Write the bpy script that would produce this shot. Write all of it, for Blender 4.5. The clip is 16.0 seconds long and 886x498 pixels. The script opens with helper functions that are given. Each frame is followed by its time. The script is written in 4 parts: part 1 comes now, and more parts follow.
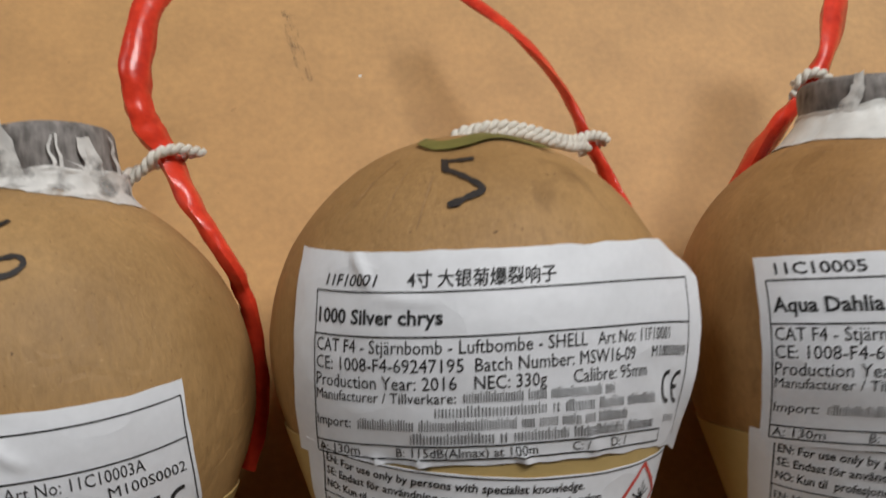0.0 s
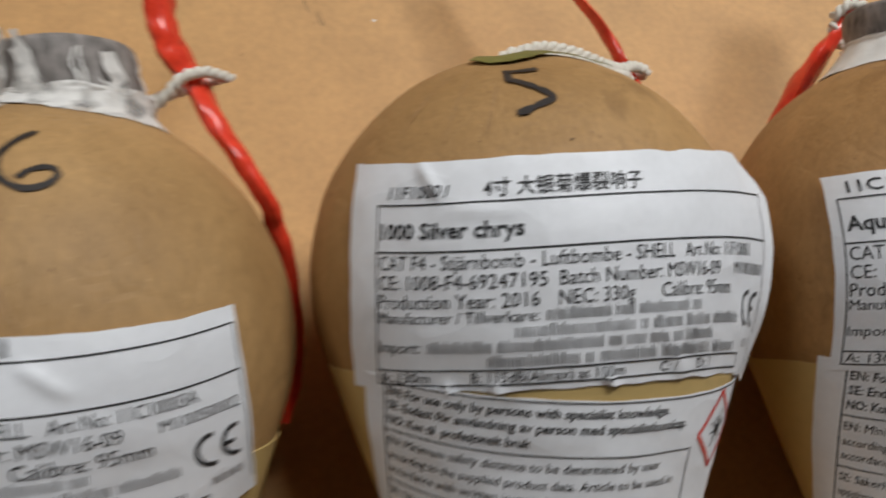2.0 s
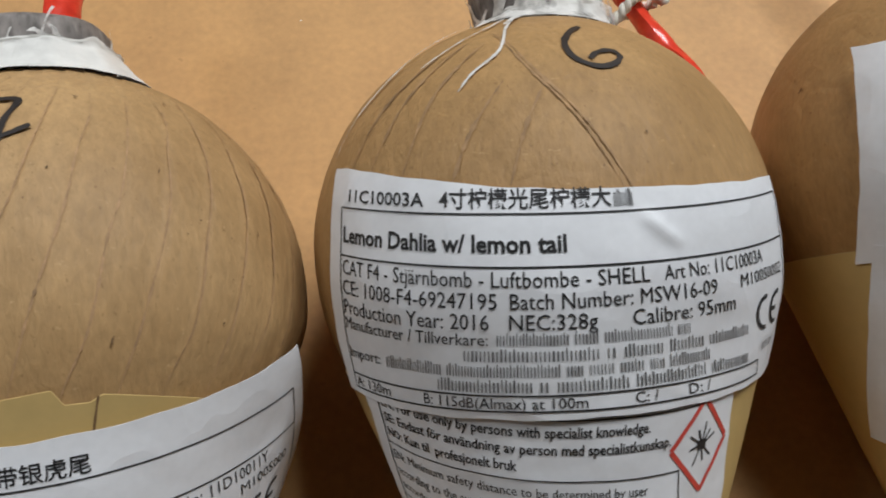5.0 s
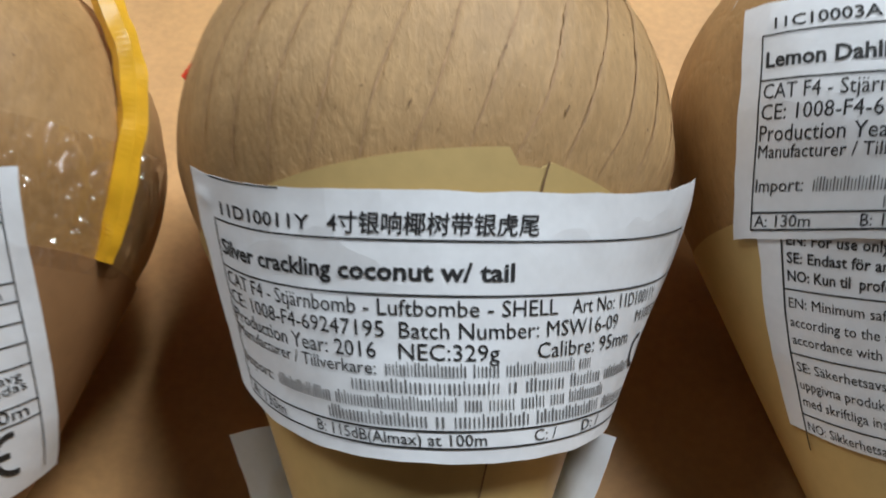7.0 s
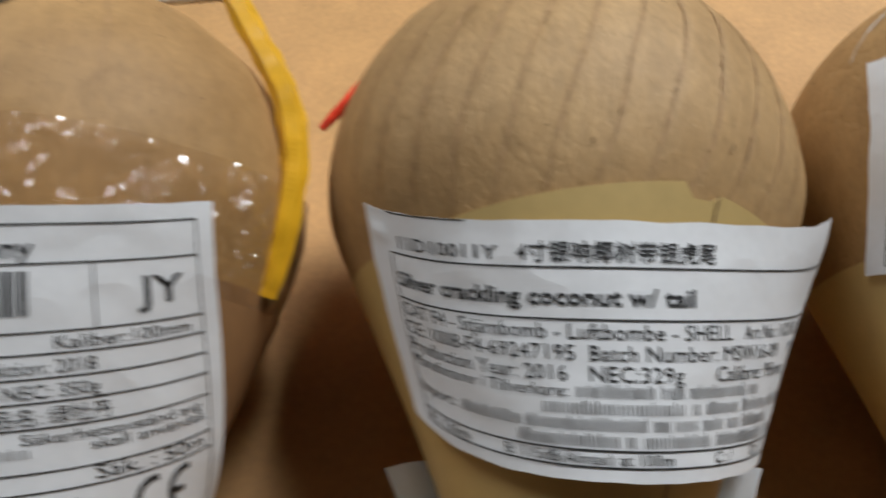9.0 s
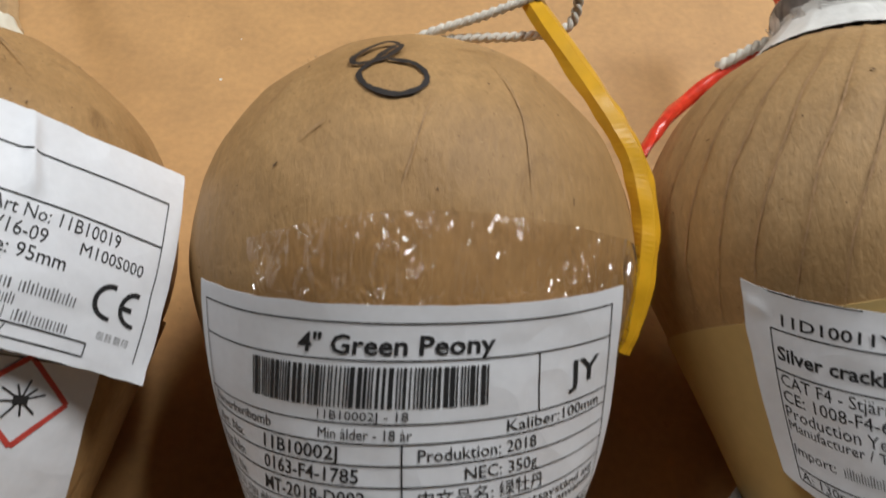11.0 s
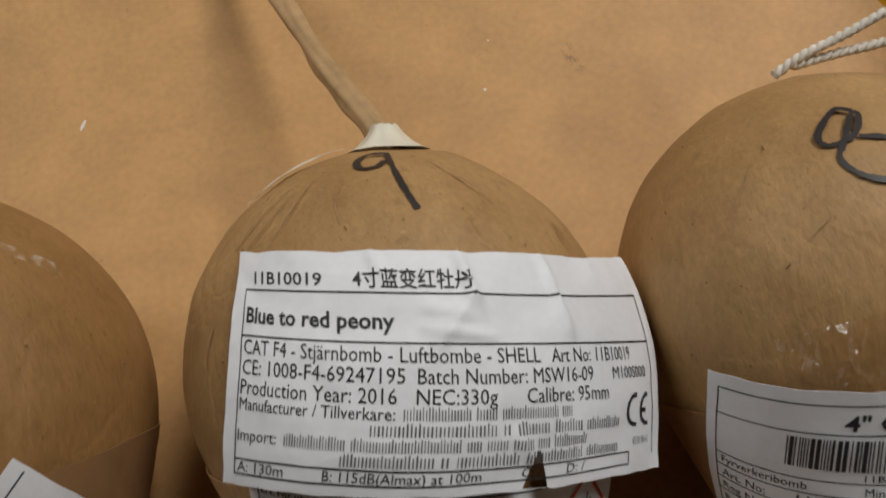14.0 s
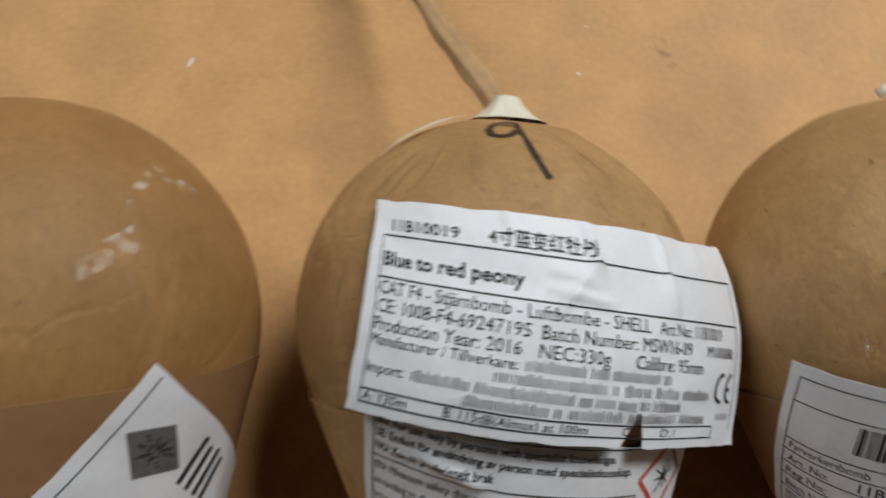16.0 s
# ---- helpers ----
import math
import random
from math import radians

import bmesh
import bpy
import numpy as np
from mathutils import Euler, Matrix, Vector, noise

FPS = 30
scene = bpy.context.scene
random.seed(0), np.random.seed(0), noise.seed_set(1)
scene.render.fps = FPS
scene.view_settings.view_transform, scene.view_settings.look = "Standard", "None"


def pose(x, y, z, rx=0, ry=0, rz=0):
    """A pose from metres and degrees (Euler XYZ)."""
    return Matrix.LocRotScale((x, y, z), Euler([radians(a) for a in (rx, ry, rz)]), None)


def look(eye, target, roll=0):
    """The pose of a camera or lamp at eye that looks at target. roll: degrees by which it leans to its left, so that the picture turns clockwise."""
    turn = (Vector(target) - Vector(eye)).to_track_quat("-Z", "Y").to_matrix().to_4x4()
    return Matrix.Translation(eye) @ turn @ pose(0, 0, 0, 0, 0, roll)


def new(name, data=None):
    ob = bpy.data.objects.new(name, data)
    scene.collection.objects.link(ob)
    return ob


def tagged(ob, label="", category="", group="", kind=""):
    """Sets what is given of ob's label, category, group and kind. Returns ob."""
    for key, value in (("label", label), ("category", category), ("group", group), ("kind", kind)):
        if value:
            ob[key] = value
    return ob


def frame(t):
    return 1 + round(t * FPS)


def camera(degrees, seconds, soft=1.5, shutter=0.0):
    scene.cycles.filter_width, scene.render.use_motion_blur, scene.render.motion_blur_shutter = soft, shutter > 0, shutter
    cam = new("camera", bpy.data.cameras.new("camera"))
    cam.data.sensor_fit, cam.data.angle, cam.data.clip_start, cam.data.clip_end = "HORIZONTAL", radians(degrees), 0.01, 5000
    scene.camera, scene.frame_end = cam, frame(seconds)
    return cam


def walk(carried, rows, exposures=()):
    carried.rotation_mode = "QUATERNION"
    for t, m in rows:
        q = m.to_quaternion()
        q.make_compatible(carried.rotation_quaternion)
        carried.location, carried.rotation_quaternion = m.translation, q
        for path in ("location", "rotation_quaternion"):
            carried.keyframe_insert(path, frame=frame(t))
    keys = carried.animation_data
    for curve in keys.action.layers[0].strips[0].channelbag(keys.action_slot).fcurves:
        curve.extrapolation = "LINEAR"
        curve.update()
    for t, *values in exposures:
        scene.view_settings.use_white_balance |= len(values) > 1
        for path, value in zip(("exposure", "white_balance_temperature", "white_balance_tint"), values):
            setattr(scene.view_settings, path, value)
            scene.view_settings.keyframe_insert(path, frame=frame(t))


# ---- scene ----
# Seven paper-wrapped aerial shells lie side by side on a sheet of brown cardboard.
cam = camera(55.47, 16.0, soft=1.8, shutter=0.5)
# seconds, metres, degrees
PATH = [
    (0, -0.0269, -0.0424, 0.243, 19.95, -5.84, -4.11),
    (0.5, -0.0344, -0.0465, 0.217, 20.68, -8, -5.7),
    (1, -0.0333, -0.0434, 0.2049, 20.48, -10.3, -6.74),
    (1.5, -0.0338, -0.0441, 0.2071, 20.54, -10.91, -7.08),
    (2, -0.0471, -0.0524, 0.2232, 20.59, -8.43, -6.13),
    (2.5, -0.0742, -0.0717, 0.2386, 22.07, -4.24, -4.24),
    (3, -0.1016, -0.0787, 0.2368, 23.1, -2.44, -3.83),
    (3.2, -0.113, -0.0797, 0.2318, 23.71, -1.71, -5.62),
    (5.3, -0.1338, -0.0757, 0.213, 24.0, -0.72, -6.26),
    (5.5, -0.1468, -0.0855, 0.2194, 25.94, -0.77, -5.8),
    (6, -0.1743, -0.0999, 0.226, 26.63, 1.52, -1.31),
    (6.5, -0.1976, -0.1153, 0.2071, 29.85, 0.94, 0.8),
    (7, -0.1938, -0.1188, 0.1828, 32.42, -0.48, 0.21),
    (7.5, -0.1947, -0.1182, 0.1644, 35.23, -1.9, -0.69),
    (8, -0.1941, -0.1162, 0.1635, 37.18, -1.94, -0.85),
    (8.5, -0.199, -0.1207, 0.1689, 37.75, -1.59, -0.57),
    (9, -0.2255, -0.1287, 0.1838, 37.58, -1.25, -0.46),
    (9.5, -0.27, -0.1335, 0.204, 35.16, -2.9, -1.36),
    (9.7, -0.2864, -0.1362, 0.206, 34.31, -3.17, -2.04),
    (11.8, -0.3154, -0.0908, 0.2092, 29.09, -2.65, 0.82),
    (12, -0.3268, -0.0929, 0.2104, 29.12, -2.11, -0.39),
    (12.5, -0.3616, -0.0975, 0.2155, 28.11, -1.33, -1.51),
    (13, -0.3785, -0.0918, 0.2337, 26.14, 0.63, -5.69),
    (13.5, -0.3908, -0.0756, 0.2392, 23.18, 1.94, -9.13),
    (14, -0.3902, -0.0548, 0.2361, 18.68, 1.42, -10.21),
    (14.5, -0.3861, -0.0395, 0.2348, 16.32, 1.38, -10.33),
    (15, -0.386, -0.0377, 0.2323, 14.27, 1.48, -10.39),
    (15.5, -0.3891, -0.0422, 0.2356, 13.76, 1.38, -10.21),
    (16, -0.4151, -0.0583, 0.2465, 17.14, -0.61, -3.67),
]
# seconds, stops, kelvin, tint
EXPOSURES = [(0, -0.5, 6400, 10), (0.5, -0.48, 6300, 9), (1.5, -0.42, 6250, 9), (2.0, -0.4, 6300, 9), (2.6, -0.22, 6050, 8), (3.0, -0.22, 6000, 8), (5.5, -0.24, 6150, 8), (6.0, -0.08, 6050, 7),
             (7.0, 0.26, 5800, 5), (8.0, 0.14, 5900, 5), (9.0, 0.03, 6150, 7), (9.5, -0.01, 6200, 8), (12.0, -0.14, 6250, 9), (12.5, -0.09, 6150, 9), (13.0, -0.3, 6450, 10),
             (13.5, -0.58, 6550, 10), (14.0, -0.6, 6600, 10), (15.0, -0.48, 6500, 10), (15.5, -0.42, 6400, 9), (16.0, -0.3, 6250, 8)]
walk(cam, [(t, pose(*row)) for t, *row in PATH], EXPOSURES)

# ---------------------------------------------------------------- world and light
world = bpy.data.worlds.new("room_air")
scene.world = world
world.use_nodes = True
world.node_tree.nodes["Background"].inputs[0].default_value = (0.9, 0.95, 1.0, 1)
world.node_tree.nodes["Background"].inputs[1].default_value = 0.012


def area_lamp(name, place, target, size_x, size_y, watts, colour):
    data = bpy.data.lights.new(name, "AREA")
    data.shape, data.size, data.size_y = "RECTANGLE", size_x, size_y
    data.energy, data.color = watts, colour
    ob = new(name, data)
    ob.matrix_world = look(place, target)
    return ob


LAMPS = [(-2.0, 1.15, 2.38, 38), (1.05, 1.15, 2.38, 98)]  # place and watts; the first is a weak fill added out of view
for spot_x, spot_y, spot_z, watts in LAMPS:
    area_lamp("ceiling_lamp_light", (spot_x, spot_y, spot_z), (spot_x, spot_y, 0), 1.4, 0.8, watts, (1.0, 0.985, 0.955))


# ---------------------------------------------------------------- materials
def material(name, colour, rough=0.7, scale=60, contrast=0.25, bump=0.15, bump_scale=400, fibre=None,
             spots=0.0, metal=0.0, coat=0.0, shift=None, specular=0.5, grain=0.4):
    """A painted or papery surface: two scales of colour variation and a fine relief, in metres of the object."""
    m = bpy.data.materials.new(name)
    m.use_nodes = True
    n, l = m.node_tree.nodes, m.node_tree.links
    b = n["Principled BSDF"]
    b.inputs["Roughness"].default_value = rough
    b.inputs["Metallic"].default_value = metal
    b.inputs["Coat Weight"].default_value = coat
    b.inputs["Specular IOR Level"].default_value = specular
    co = n.new("ShaderNodeTexCoord")
    info = n.new("ShaderNodeObjectInfo")
    move = n.new("ShaderNodeVectorMath")
    move.operation = "ADD"
    spread = n.new("ShaderNodeVectorMath")
    spread.operation = "SCALE"
    l.new(info.outputs["Location"], spread.inputs[0])
    spread.inputs["Scale"].default_value = 3.7
    l.new(co.outputs["Object"], move.inputs[0])
    l.new(spread.outputs[0], move.inputs[1])
    big = n.new("ShaderNodeTexNoise")
    big.inputs["Scale"].default_value = scale
    big.inputs["Detail"].default_value = 5
    l.new(move.outputs[0], big.inputs["Vector"])
    fine = n.new("ShaderNodeTexNoise")
    fine.inputs["Scale"].default_value = bump_scale
    fine.inputs["Detail"].default_value = 6
    if fibre:
        stretch = n.new("ShaderNodeMapping")
        stretch.inputs["Scale"].default_value = fibre
        l.new(move.outputs[0], stretch.inputs["Vector"])
        l.new(stretch.outputs[0], fine.inputs["Vector"])
    else:
        l.new(move.outputs[0], fine.inputs["Vector"])
    ramp = n.new("ShaderNodeValToRGB")
    dark = [c * (1 - contrast) for c in colour]
    lite = [min(1, c * (1 + contrast * 0.7)) for c in (shift or colour)]
    ramp.color_ramp.elements[0].position, ramp.color_ramp.elements[1].position = 0.3, 0.72
    ramp.color_ramp.elements[0].color, ramp.color_ramp.elements[1].color = (*dark, 1), (*lite, 1)
    mix = n.new("ShaderNodeMath")
    mix.operation = "MULTIPLY_ADD"
    mix.inputs[1].default_value = grain
    part_of = n.new("ShaderNodeMath")
    part_of.operation = "MULTIPLY"
    part_of.inputs[1].default_value = 1 - grain
    l.new(big.outputs[0], part_of.inputs[0])
    l.new(fine.outputs[0], mix.inputs[0])
    l.new(part_of.outputs[0], mix.inputs[2])
    l.new(mix.outputs[0], ramp.inputs[0])
    last = ramp.outputs[0]
    if spots:
        dots = n.new("ShaderNodeTexNoise")
        dots.inputs["Scale"].default_value = 210
        dots.inputs["Detail"].default_value = 3
        l.new(move.outputs[0], dots.inputs["Vector"])
        cut = n.new("ShaderNodeValToRGB")
        cut.color_ramp.elements[0].position, cut.color_ramp.elements[1].position = 0.71, 0.76
        cut.color_ramp.elements[0].color, cut.color_ramp.elements[1].color = (0, 0, 0, 1), (spots, spots, spots, 1)
        l.new(dots.outputs[0], cut.inputs[0])
        over = n.new("ShaderNodeMix")
        over.data_type = "RGBA"
        l.new(cut.outputs[0], over.inputs[0])
        l.new(last, over.inputs[6])
        over.inputs[7].default_value = (colour[0] * 0.3, colour[1] * 0.25, colour[2] * 0.2, 1)
        last = over.outputs[2]
    l.new(last, b.inputs["Base Color"])
    if bump:
        bm_node = n.new("ShaderNodeBump")
        bm_node.inputs["Strength"].default_value = bump
        bm_node.inputs["Distance"].default_value = 0.0006
        l.new(mix.outputs[0], bm_node.inputs["Height"])
        l.new(bm_node.outputs[0], b.inputs["Normal"])
    return m


CARDBOARD = material("brown_cardboard", (0.55, 0.305, 0.112), 0.62, 48, 0.2, 0.12, 420, spots=0.3, grain=0.42)

def kraft(name, colour, dirt, crease=1.0):
    """Wrapped kraft paper: soft blotches, long fibres, small flecks, a few stains, creases and tiny pits."""
    m = bpy.data.materials.new(name)
    m.use_nodes = True
    n, l = m.node_tree.nodes, m.node_tree.links
    b = n["Principled BSDF"]
    b.inputs["Roughness"].default_value = 0.6
    b.inputs["Specular IOR Level"].default_value = 0.42
    co, info, move, spread = n.new("ShaderNodeTexCoord"), n.new("ShaderNodeObjectInfo"), n.new("ShaderNodeVectorMath"), n.new("ShaderNodeVectorMath")
    spread.operation = "SCALE"
    spread.inputs["Scale"].default_value = 3.7
    l.new(info.outputs["Location"], spread.inputs[0])
    l.new(co.outputs["Object"], move.inputs[0])
    l.new(spread.outputs[0], move.inputs[1])

    def noise(scale, detail, stretch=None, twist=0.0):
        tex = n.new("ShaderNodeTexNoise")
        tex.inputs["Scale"].default_value, tex.inputs["Detail"].default_value = scale, detail
        tex.inputs["Roughness"].default_value = 0.6
        tex.inputs["Distortion"].default_value = twist
        src = move.outputs[0]
        if stretch:
            mapping = n.new("ShaderNodeMapping")
            mapping.inputs["Scale"].default_value = stretch
            mapping.inputs["Rotation"].default_value = (0.3, 0.2, 0.5)
            l.new(src, mapping.inputs["Vector"])
            src = mapping.outputs[0]
        l.new(src, tex.inputs["Vector"])
        return tex.outputs[0]

    def ramp(src, low, high, c0, c1):
        node = n.new("ShaderNodeValToRGB")
        e = node.color_ramp.elements
        e[0].position, e[1].position, e[0].color, e[1].color = low, high, (*c0, 1), (*c1, 1)
        l.new(src, node.inputs[0])
        return node.outputs[0]

    def blend(kind, amount, first, second):
        node = n.new("ShaderNodeMix")
        node.data_type, node.blend_type = "RGBA", kind
        if isinstance(amount, float):
            node.inputs[0].default_value = amount
        else:
            l.new(amount, node.inputs[0])
        l.new(first, node.inputs[6])
        if isinstance(second, tuple):
            node.inputs[7].default_value = second
        else:
            l.new(second, node.inputs[7])
        return node.outputs[2]

    grey = lambda v: (v, v, v)
    r, g, u = colour
    base = ramp(noise(34, 5), 0.3, 0.7, (r * 0.80, g * 0.77, u * 0.72), (r * 1.16, g * 1.18, u * 1.22))
    fibres = noise(950, 5, (1, 0.35, 1), 0.4)
    base = blend("MULTIPLY", 1.0, base, ramp(fibres, 0.28, 0.72, grey(0.87), grey(1.12)))
    streaks = noise(330, 4, (1, 0.16, 1), 0.6)
    base = blend("MULTIPLY", 1.0, base, ramp(streaks, 0.3, 0.7, grey(0.94), grey(1.05)))
    flecks = noise(1150, 2, (1, 0.5, 1))
    base = blend("MIX", ramp(flecks, 0.66, 0.74, grey(0), grey(0.45)), base, (r * 0.42, g * 0.36, u * 0.3, 1))
    base = blend("MIX", ramp(noise(900, 2, (0.5, 1, 1)), 0.68, 0.76, grey(0), grey(0.4)), base, (r * 1.55, g * 1.7, u * 2.0, 1))
    stain = noise(85, 6, None, 0.8)
    base = blend("MIX", ramp(stain, 0.6, 0.76, grey(0), grey(dirt * 0.8)), base, (r * 0.36, g * 0.31, u * 0.27, 1))
    l.new(base, b.inputs["Base Color"])
    wrinkle = n.new("ShaderNodeTexVoronoi")
    wrinkle.feature = "DISTANCE_TO_EDGE"
    wrinkle.inputs["Scale"].default_value = 46
    warp = n.new("ShaderNodeVectorMath")
    warp.operation = "MULTIPLY_ADD"
    wave = n.new("ShaderNodeTexNoise")
    wave.inputs["Scale"].default_value, wave.inputs["Detail"].default_value = 60, 3
    l.new(move.outputs[0], wave.inputs["Vector"])
    l.new(wave.outputs[1], warp.inputs[0])
    warp.inputs[1].default_value = (0.03, 0.03, 0.03)
    l.new(move.outputs[0], warp.inputs[2])
    l.new(warp.outputs[0], wrinkle.inputs["Vector"])
    fold = ramp(wrinkle.outputs[0], 0.0, 0.09, grey(0), grey(1))
    first, second = n.new("ShaderNodeBump"), n.new("ShaderNodeBump")
    first.inputs["Strength"].default_value, first.inputs["Distance"].default_value = 0.13 * crease, 0.0008
    second.inputs["Strength"].default_value, second.inputs["Distance"].default_value = 0.55, 0.0004
    l.new(fold, first.inputs["Height"])
    l.new(fibres, second.inputs["Height"])
    l.new(first.outputs[0], second.inputs["Normal"])
    l.new(second.outputs[0], b.inputs["Normal"])
    return m


KRAFTS = {k: kraft(*row) for k, row in {
    4: ("mid_kraft_paper", (0.385, 0.21, 0.078), 0.5), 5: ("worn_kraft_paper", (0.37, 0.212, 0.08), 0.55),
    6: ("clean_kraft_paper", (0.385, 0.228, 0.09), 0.35), 7: ("pale_kraft_paper", (0.43, 0.268, 0.118), 0.3, 0.35),
    8: ("smooth_kraft_paper", (0.415, 0.245, 0.098), 0.45, 0.6), 9: ("dirty_kraft_paper", (0.40, 0.235, 0.094), 0.9, 1.6),
    10: ("dull_kraft_paper", (0.32, 0.17, 0.056), 0.55)}.items()}
SLEEVE = material("yellow_kraft_tape", (0.55, 0.39, 0.155), 0.5, 25, 0.12, 0.15, 350)
PAPER = material("white_label_paper", (0.80, 0.812, 0.845), 0.55, 40, 0.07, 0.08, 600)


def add_creases(m, scale, strength, distance):
    """Sharp irregular folds under the fine relief of a paper."""
    n, l = m.node_tree.nodes, m.node_tree.links
    co, wave, warp, cells = n.new("ShaderNodeTexCoord"), n.new("ShaderNodeTexNoise"), n.new("ShaderNodeVectorMath"), n.new("ShaderNodeTexVoronoi")
    warp.operation = "MULTIPLY_ADD"
    warp.inputs[1].default_value = (0.02, 0.02, 0.02)
    wave.inputs["Scale"].default_value = 50
    cells.inputs["Scale"].default_value = scale
    cells.inputs["Randomness"].default_value = 1.0
    bump, lower = n.new("ShaderNodeBump"), n["Bump"]
    bump.inputs["Strength"].default_value, bump.inputs["Distance"].default_value = strength, distance
    l.new(co.outputs["Object"], wave.inputs["Vector"])
    l.new(wave.outputs[1], warp.inputs[0])
    l.new(co.outputs["Object"], warp.inputs[2])
    l.new(warp.outputs[0], cells.inputs["Vector"])
    l.new(cells.outputs["Distance"], bump.inputs["Height"])
    l.new(bump.outputs[0], lower.inputs["Normal"])


add_creases(PAPER, 60, 0.16, 0.004)
INK = material("black_print", (0.02, 0.02, 0.022), 0.6, 200, 0.2, 0)
RED_INK = material("red_print", (0.62, 0.07, 0.05), 0.6, 200, 0.2, 0)
MARKER = material("black_marker", (0.028, 0.022, 0.02), 0.5, 300, 0.35, 0)
RED = material("red_fuse_sleeve", (0.70, 0.035, 0.018), 0.24, 90, 0.3, 0.7, 420, shift=(0.78, 0.06, 0.025))
YELLOW = material("yellow_fuse_sleeve", (0.75, 0.40, 0.015), 0.3, 60, 0.25, 0.4, 200)
CUP = material("dark_kraft_paper", (0.30, 0.16, 0.068), 0.6, 30, 0.2, 0.25, 300)
# Shade at paper and tape edges put into colour; the first also tints flecks.
SEAM = material("edge_shade_and_fleck", (0.19, 0.11, 0.05), 0.8, 200, 0.4, 0)
PALE_SEAM = material("pale_edge_shade", (0.40, 0.245, 0.12), 0.8, 260, 0.5, 0)
STRIP_EDGE = material("strip_edge", (0.43, 0.265, 0.135), 0.8, 420, 0.4, 0)
NECK = material("grey_primed_paper", (0.135, 0.115, 0.10), 0.7, 210, 0.65, 0.5, 700, (1, 0.25, 1), shift=(0.26, 0.235, 0.22), grain=0.5)
TISSUE = material("white_tissue_paper", (0.76, 0.75, 0.72), 0.6, 120, 0.2, 0.9, 260)
GREEN = material("olive_green_paper", (0.16, 0.15, 0.035), 0.6, 90, 0.3, 0.3, 300)
STRING = material("white_cotton_string", (0.72, 0.68, 0.60), 0.9, 300, 0.2, 0.4, 1500)
TUBE = material("pale_kraft_tube", (0.47, 0.305, 0.155), 0.38, 80, 0.28, 0.4, 300)
GLOW = bpy.data.materials.new("lamp_diffuser")
GLOW.use_nodes = True
GLOW.node_tree.nodes["Principled BSDF"].inputs["Emission Color"].default_value = (1, 0.985, 0.955, 1)
GLOW.node_tree.nodes["Principled BSDF"].inputs["Emission Strength"].default_value = 4.0
CREAM = material("cream_masking_tape", (0.74, 0.69, 0.56), 0.6, 80, 0.12, 0.2, 300)
DUST = material("white_chalk_dust", (0.75, 0.70, 0.62), 0.9, 300, 0.2, 0.3, 900)
GREY_INK = material("grey_print", (0.13, 0.13, 0.135), 0.6, 200, 0.2, 0)
WALL = material("unseen_room_paint", (0.10, 0.10, 0.10), 0.8, 2, 0.06, 0)


def clear_tape():
    m = bpy.data.materials.new("clear_tape")
    m.use_nodes = True
    n, l = m.node_tree.nodes, m.node_tree.links
    n.remove(n["Principled BSDF"])
    see, shine, mix = n.new("ShaderNodeBsdfTransparent"), n.new("ShaderNodeBsdfGlossy"), n.new("ShaderNodeMixShader")
    see.inputs[0].default_value = (0.972, 0.952, 0.925, 1)
    shine.inputs["Roughness"].default_value = 0.11
    fres = n.new("ShaderNodeFresnel")
    fres.inputs[0].default_value = 1.5
    wrinkle, bump, co = n.new("ShaderNodeTexNoise"), n.new("ShaderNodeBump"), n.new("ShaderNodeTexCoord")
    wrinkle.inputs["Scale"].default_value = 82
    wrinkle.inputs["Detail"].default_value = 2
    wrinkle.inputs["Distortion"].default_value = 2.2
    bump.inputs["Strength"].default_value, bump.inputs["Distance"].default_value = 1.0, 0.0092
    pull = n.new("ShaderNodeMapping")
    pull.inputs["Scale"].default_value = (1.8, 0.6, 1.0)
    l.new(co.outputs["Object"], pull.inputs["Vector"])
    l.new(pull.outputs[0], wrinkle.inputs["Vector"])
    l.new(wrinkle.outputs[0], bump.inputs["Height"])
    l.new(bump.outputs[0], shine.inputs["Normal"])
    more = n.new("ShaderNodeMath")
    more.operation = "MULTIPLY_ADD"
    more.inputs[1].default_value, more.inputs[2].default_value = 1.7, 0.05
    l.new(fres.outputs[0], more.inputs[0])
    l.new(more.outputs[0], mix.inputs[0])
    l.new(see.outputs[0], mix.inputs[1])
    l.new(shine.outputs[0], mix.inputs[2])
    l.new(mix.outputs[0], n["Material Output"].inputs[0])
    return m


CLEAR = clear_tape()


def gauze():
    """Thin crumpled tissue that lets what is under it show through in places."""
    m = material("thin_tissue", (0.72, 0.70, 0.67), 0.6, 160, 0.25, 0.9, 300)
    n, l = m.node_tree.nodes, m.node_tree.links
    co, tex, ramp = n.new("ShaderNodeTexCoord"), n.new("ShaderNodeTexNoise"), n.new("ShaderNodeValToRGB")
    tex.inputs["Scale"].default_value, tex.inputs["Detail"].default_value = 190, 4
    ramp.color_ramp.elements[0].position, ramp.color_ramp.elements[1].position = 0.34, 0.5
    ramp.color_ramp.elements[0].color = (0.3, 0.3, 0.3, 1)
    l.new(co.outputs["Object"], tex.inputs["Vector"])
    l.new(tex.outputs[0], ramp.inputs[0])
    l.new(ramp.outputs[0], n["Principled BSDF"].inputs["Alpha"])
    return m


GAUZE = gauze()


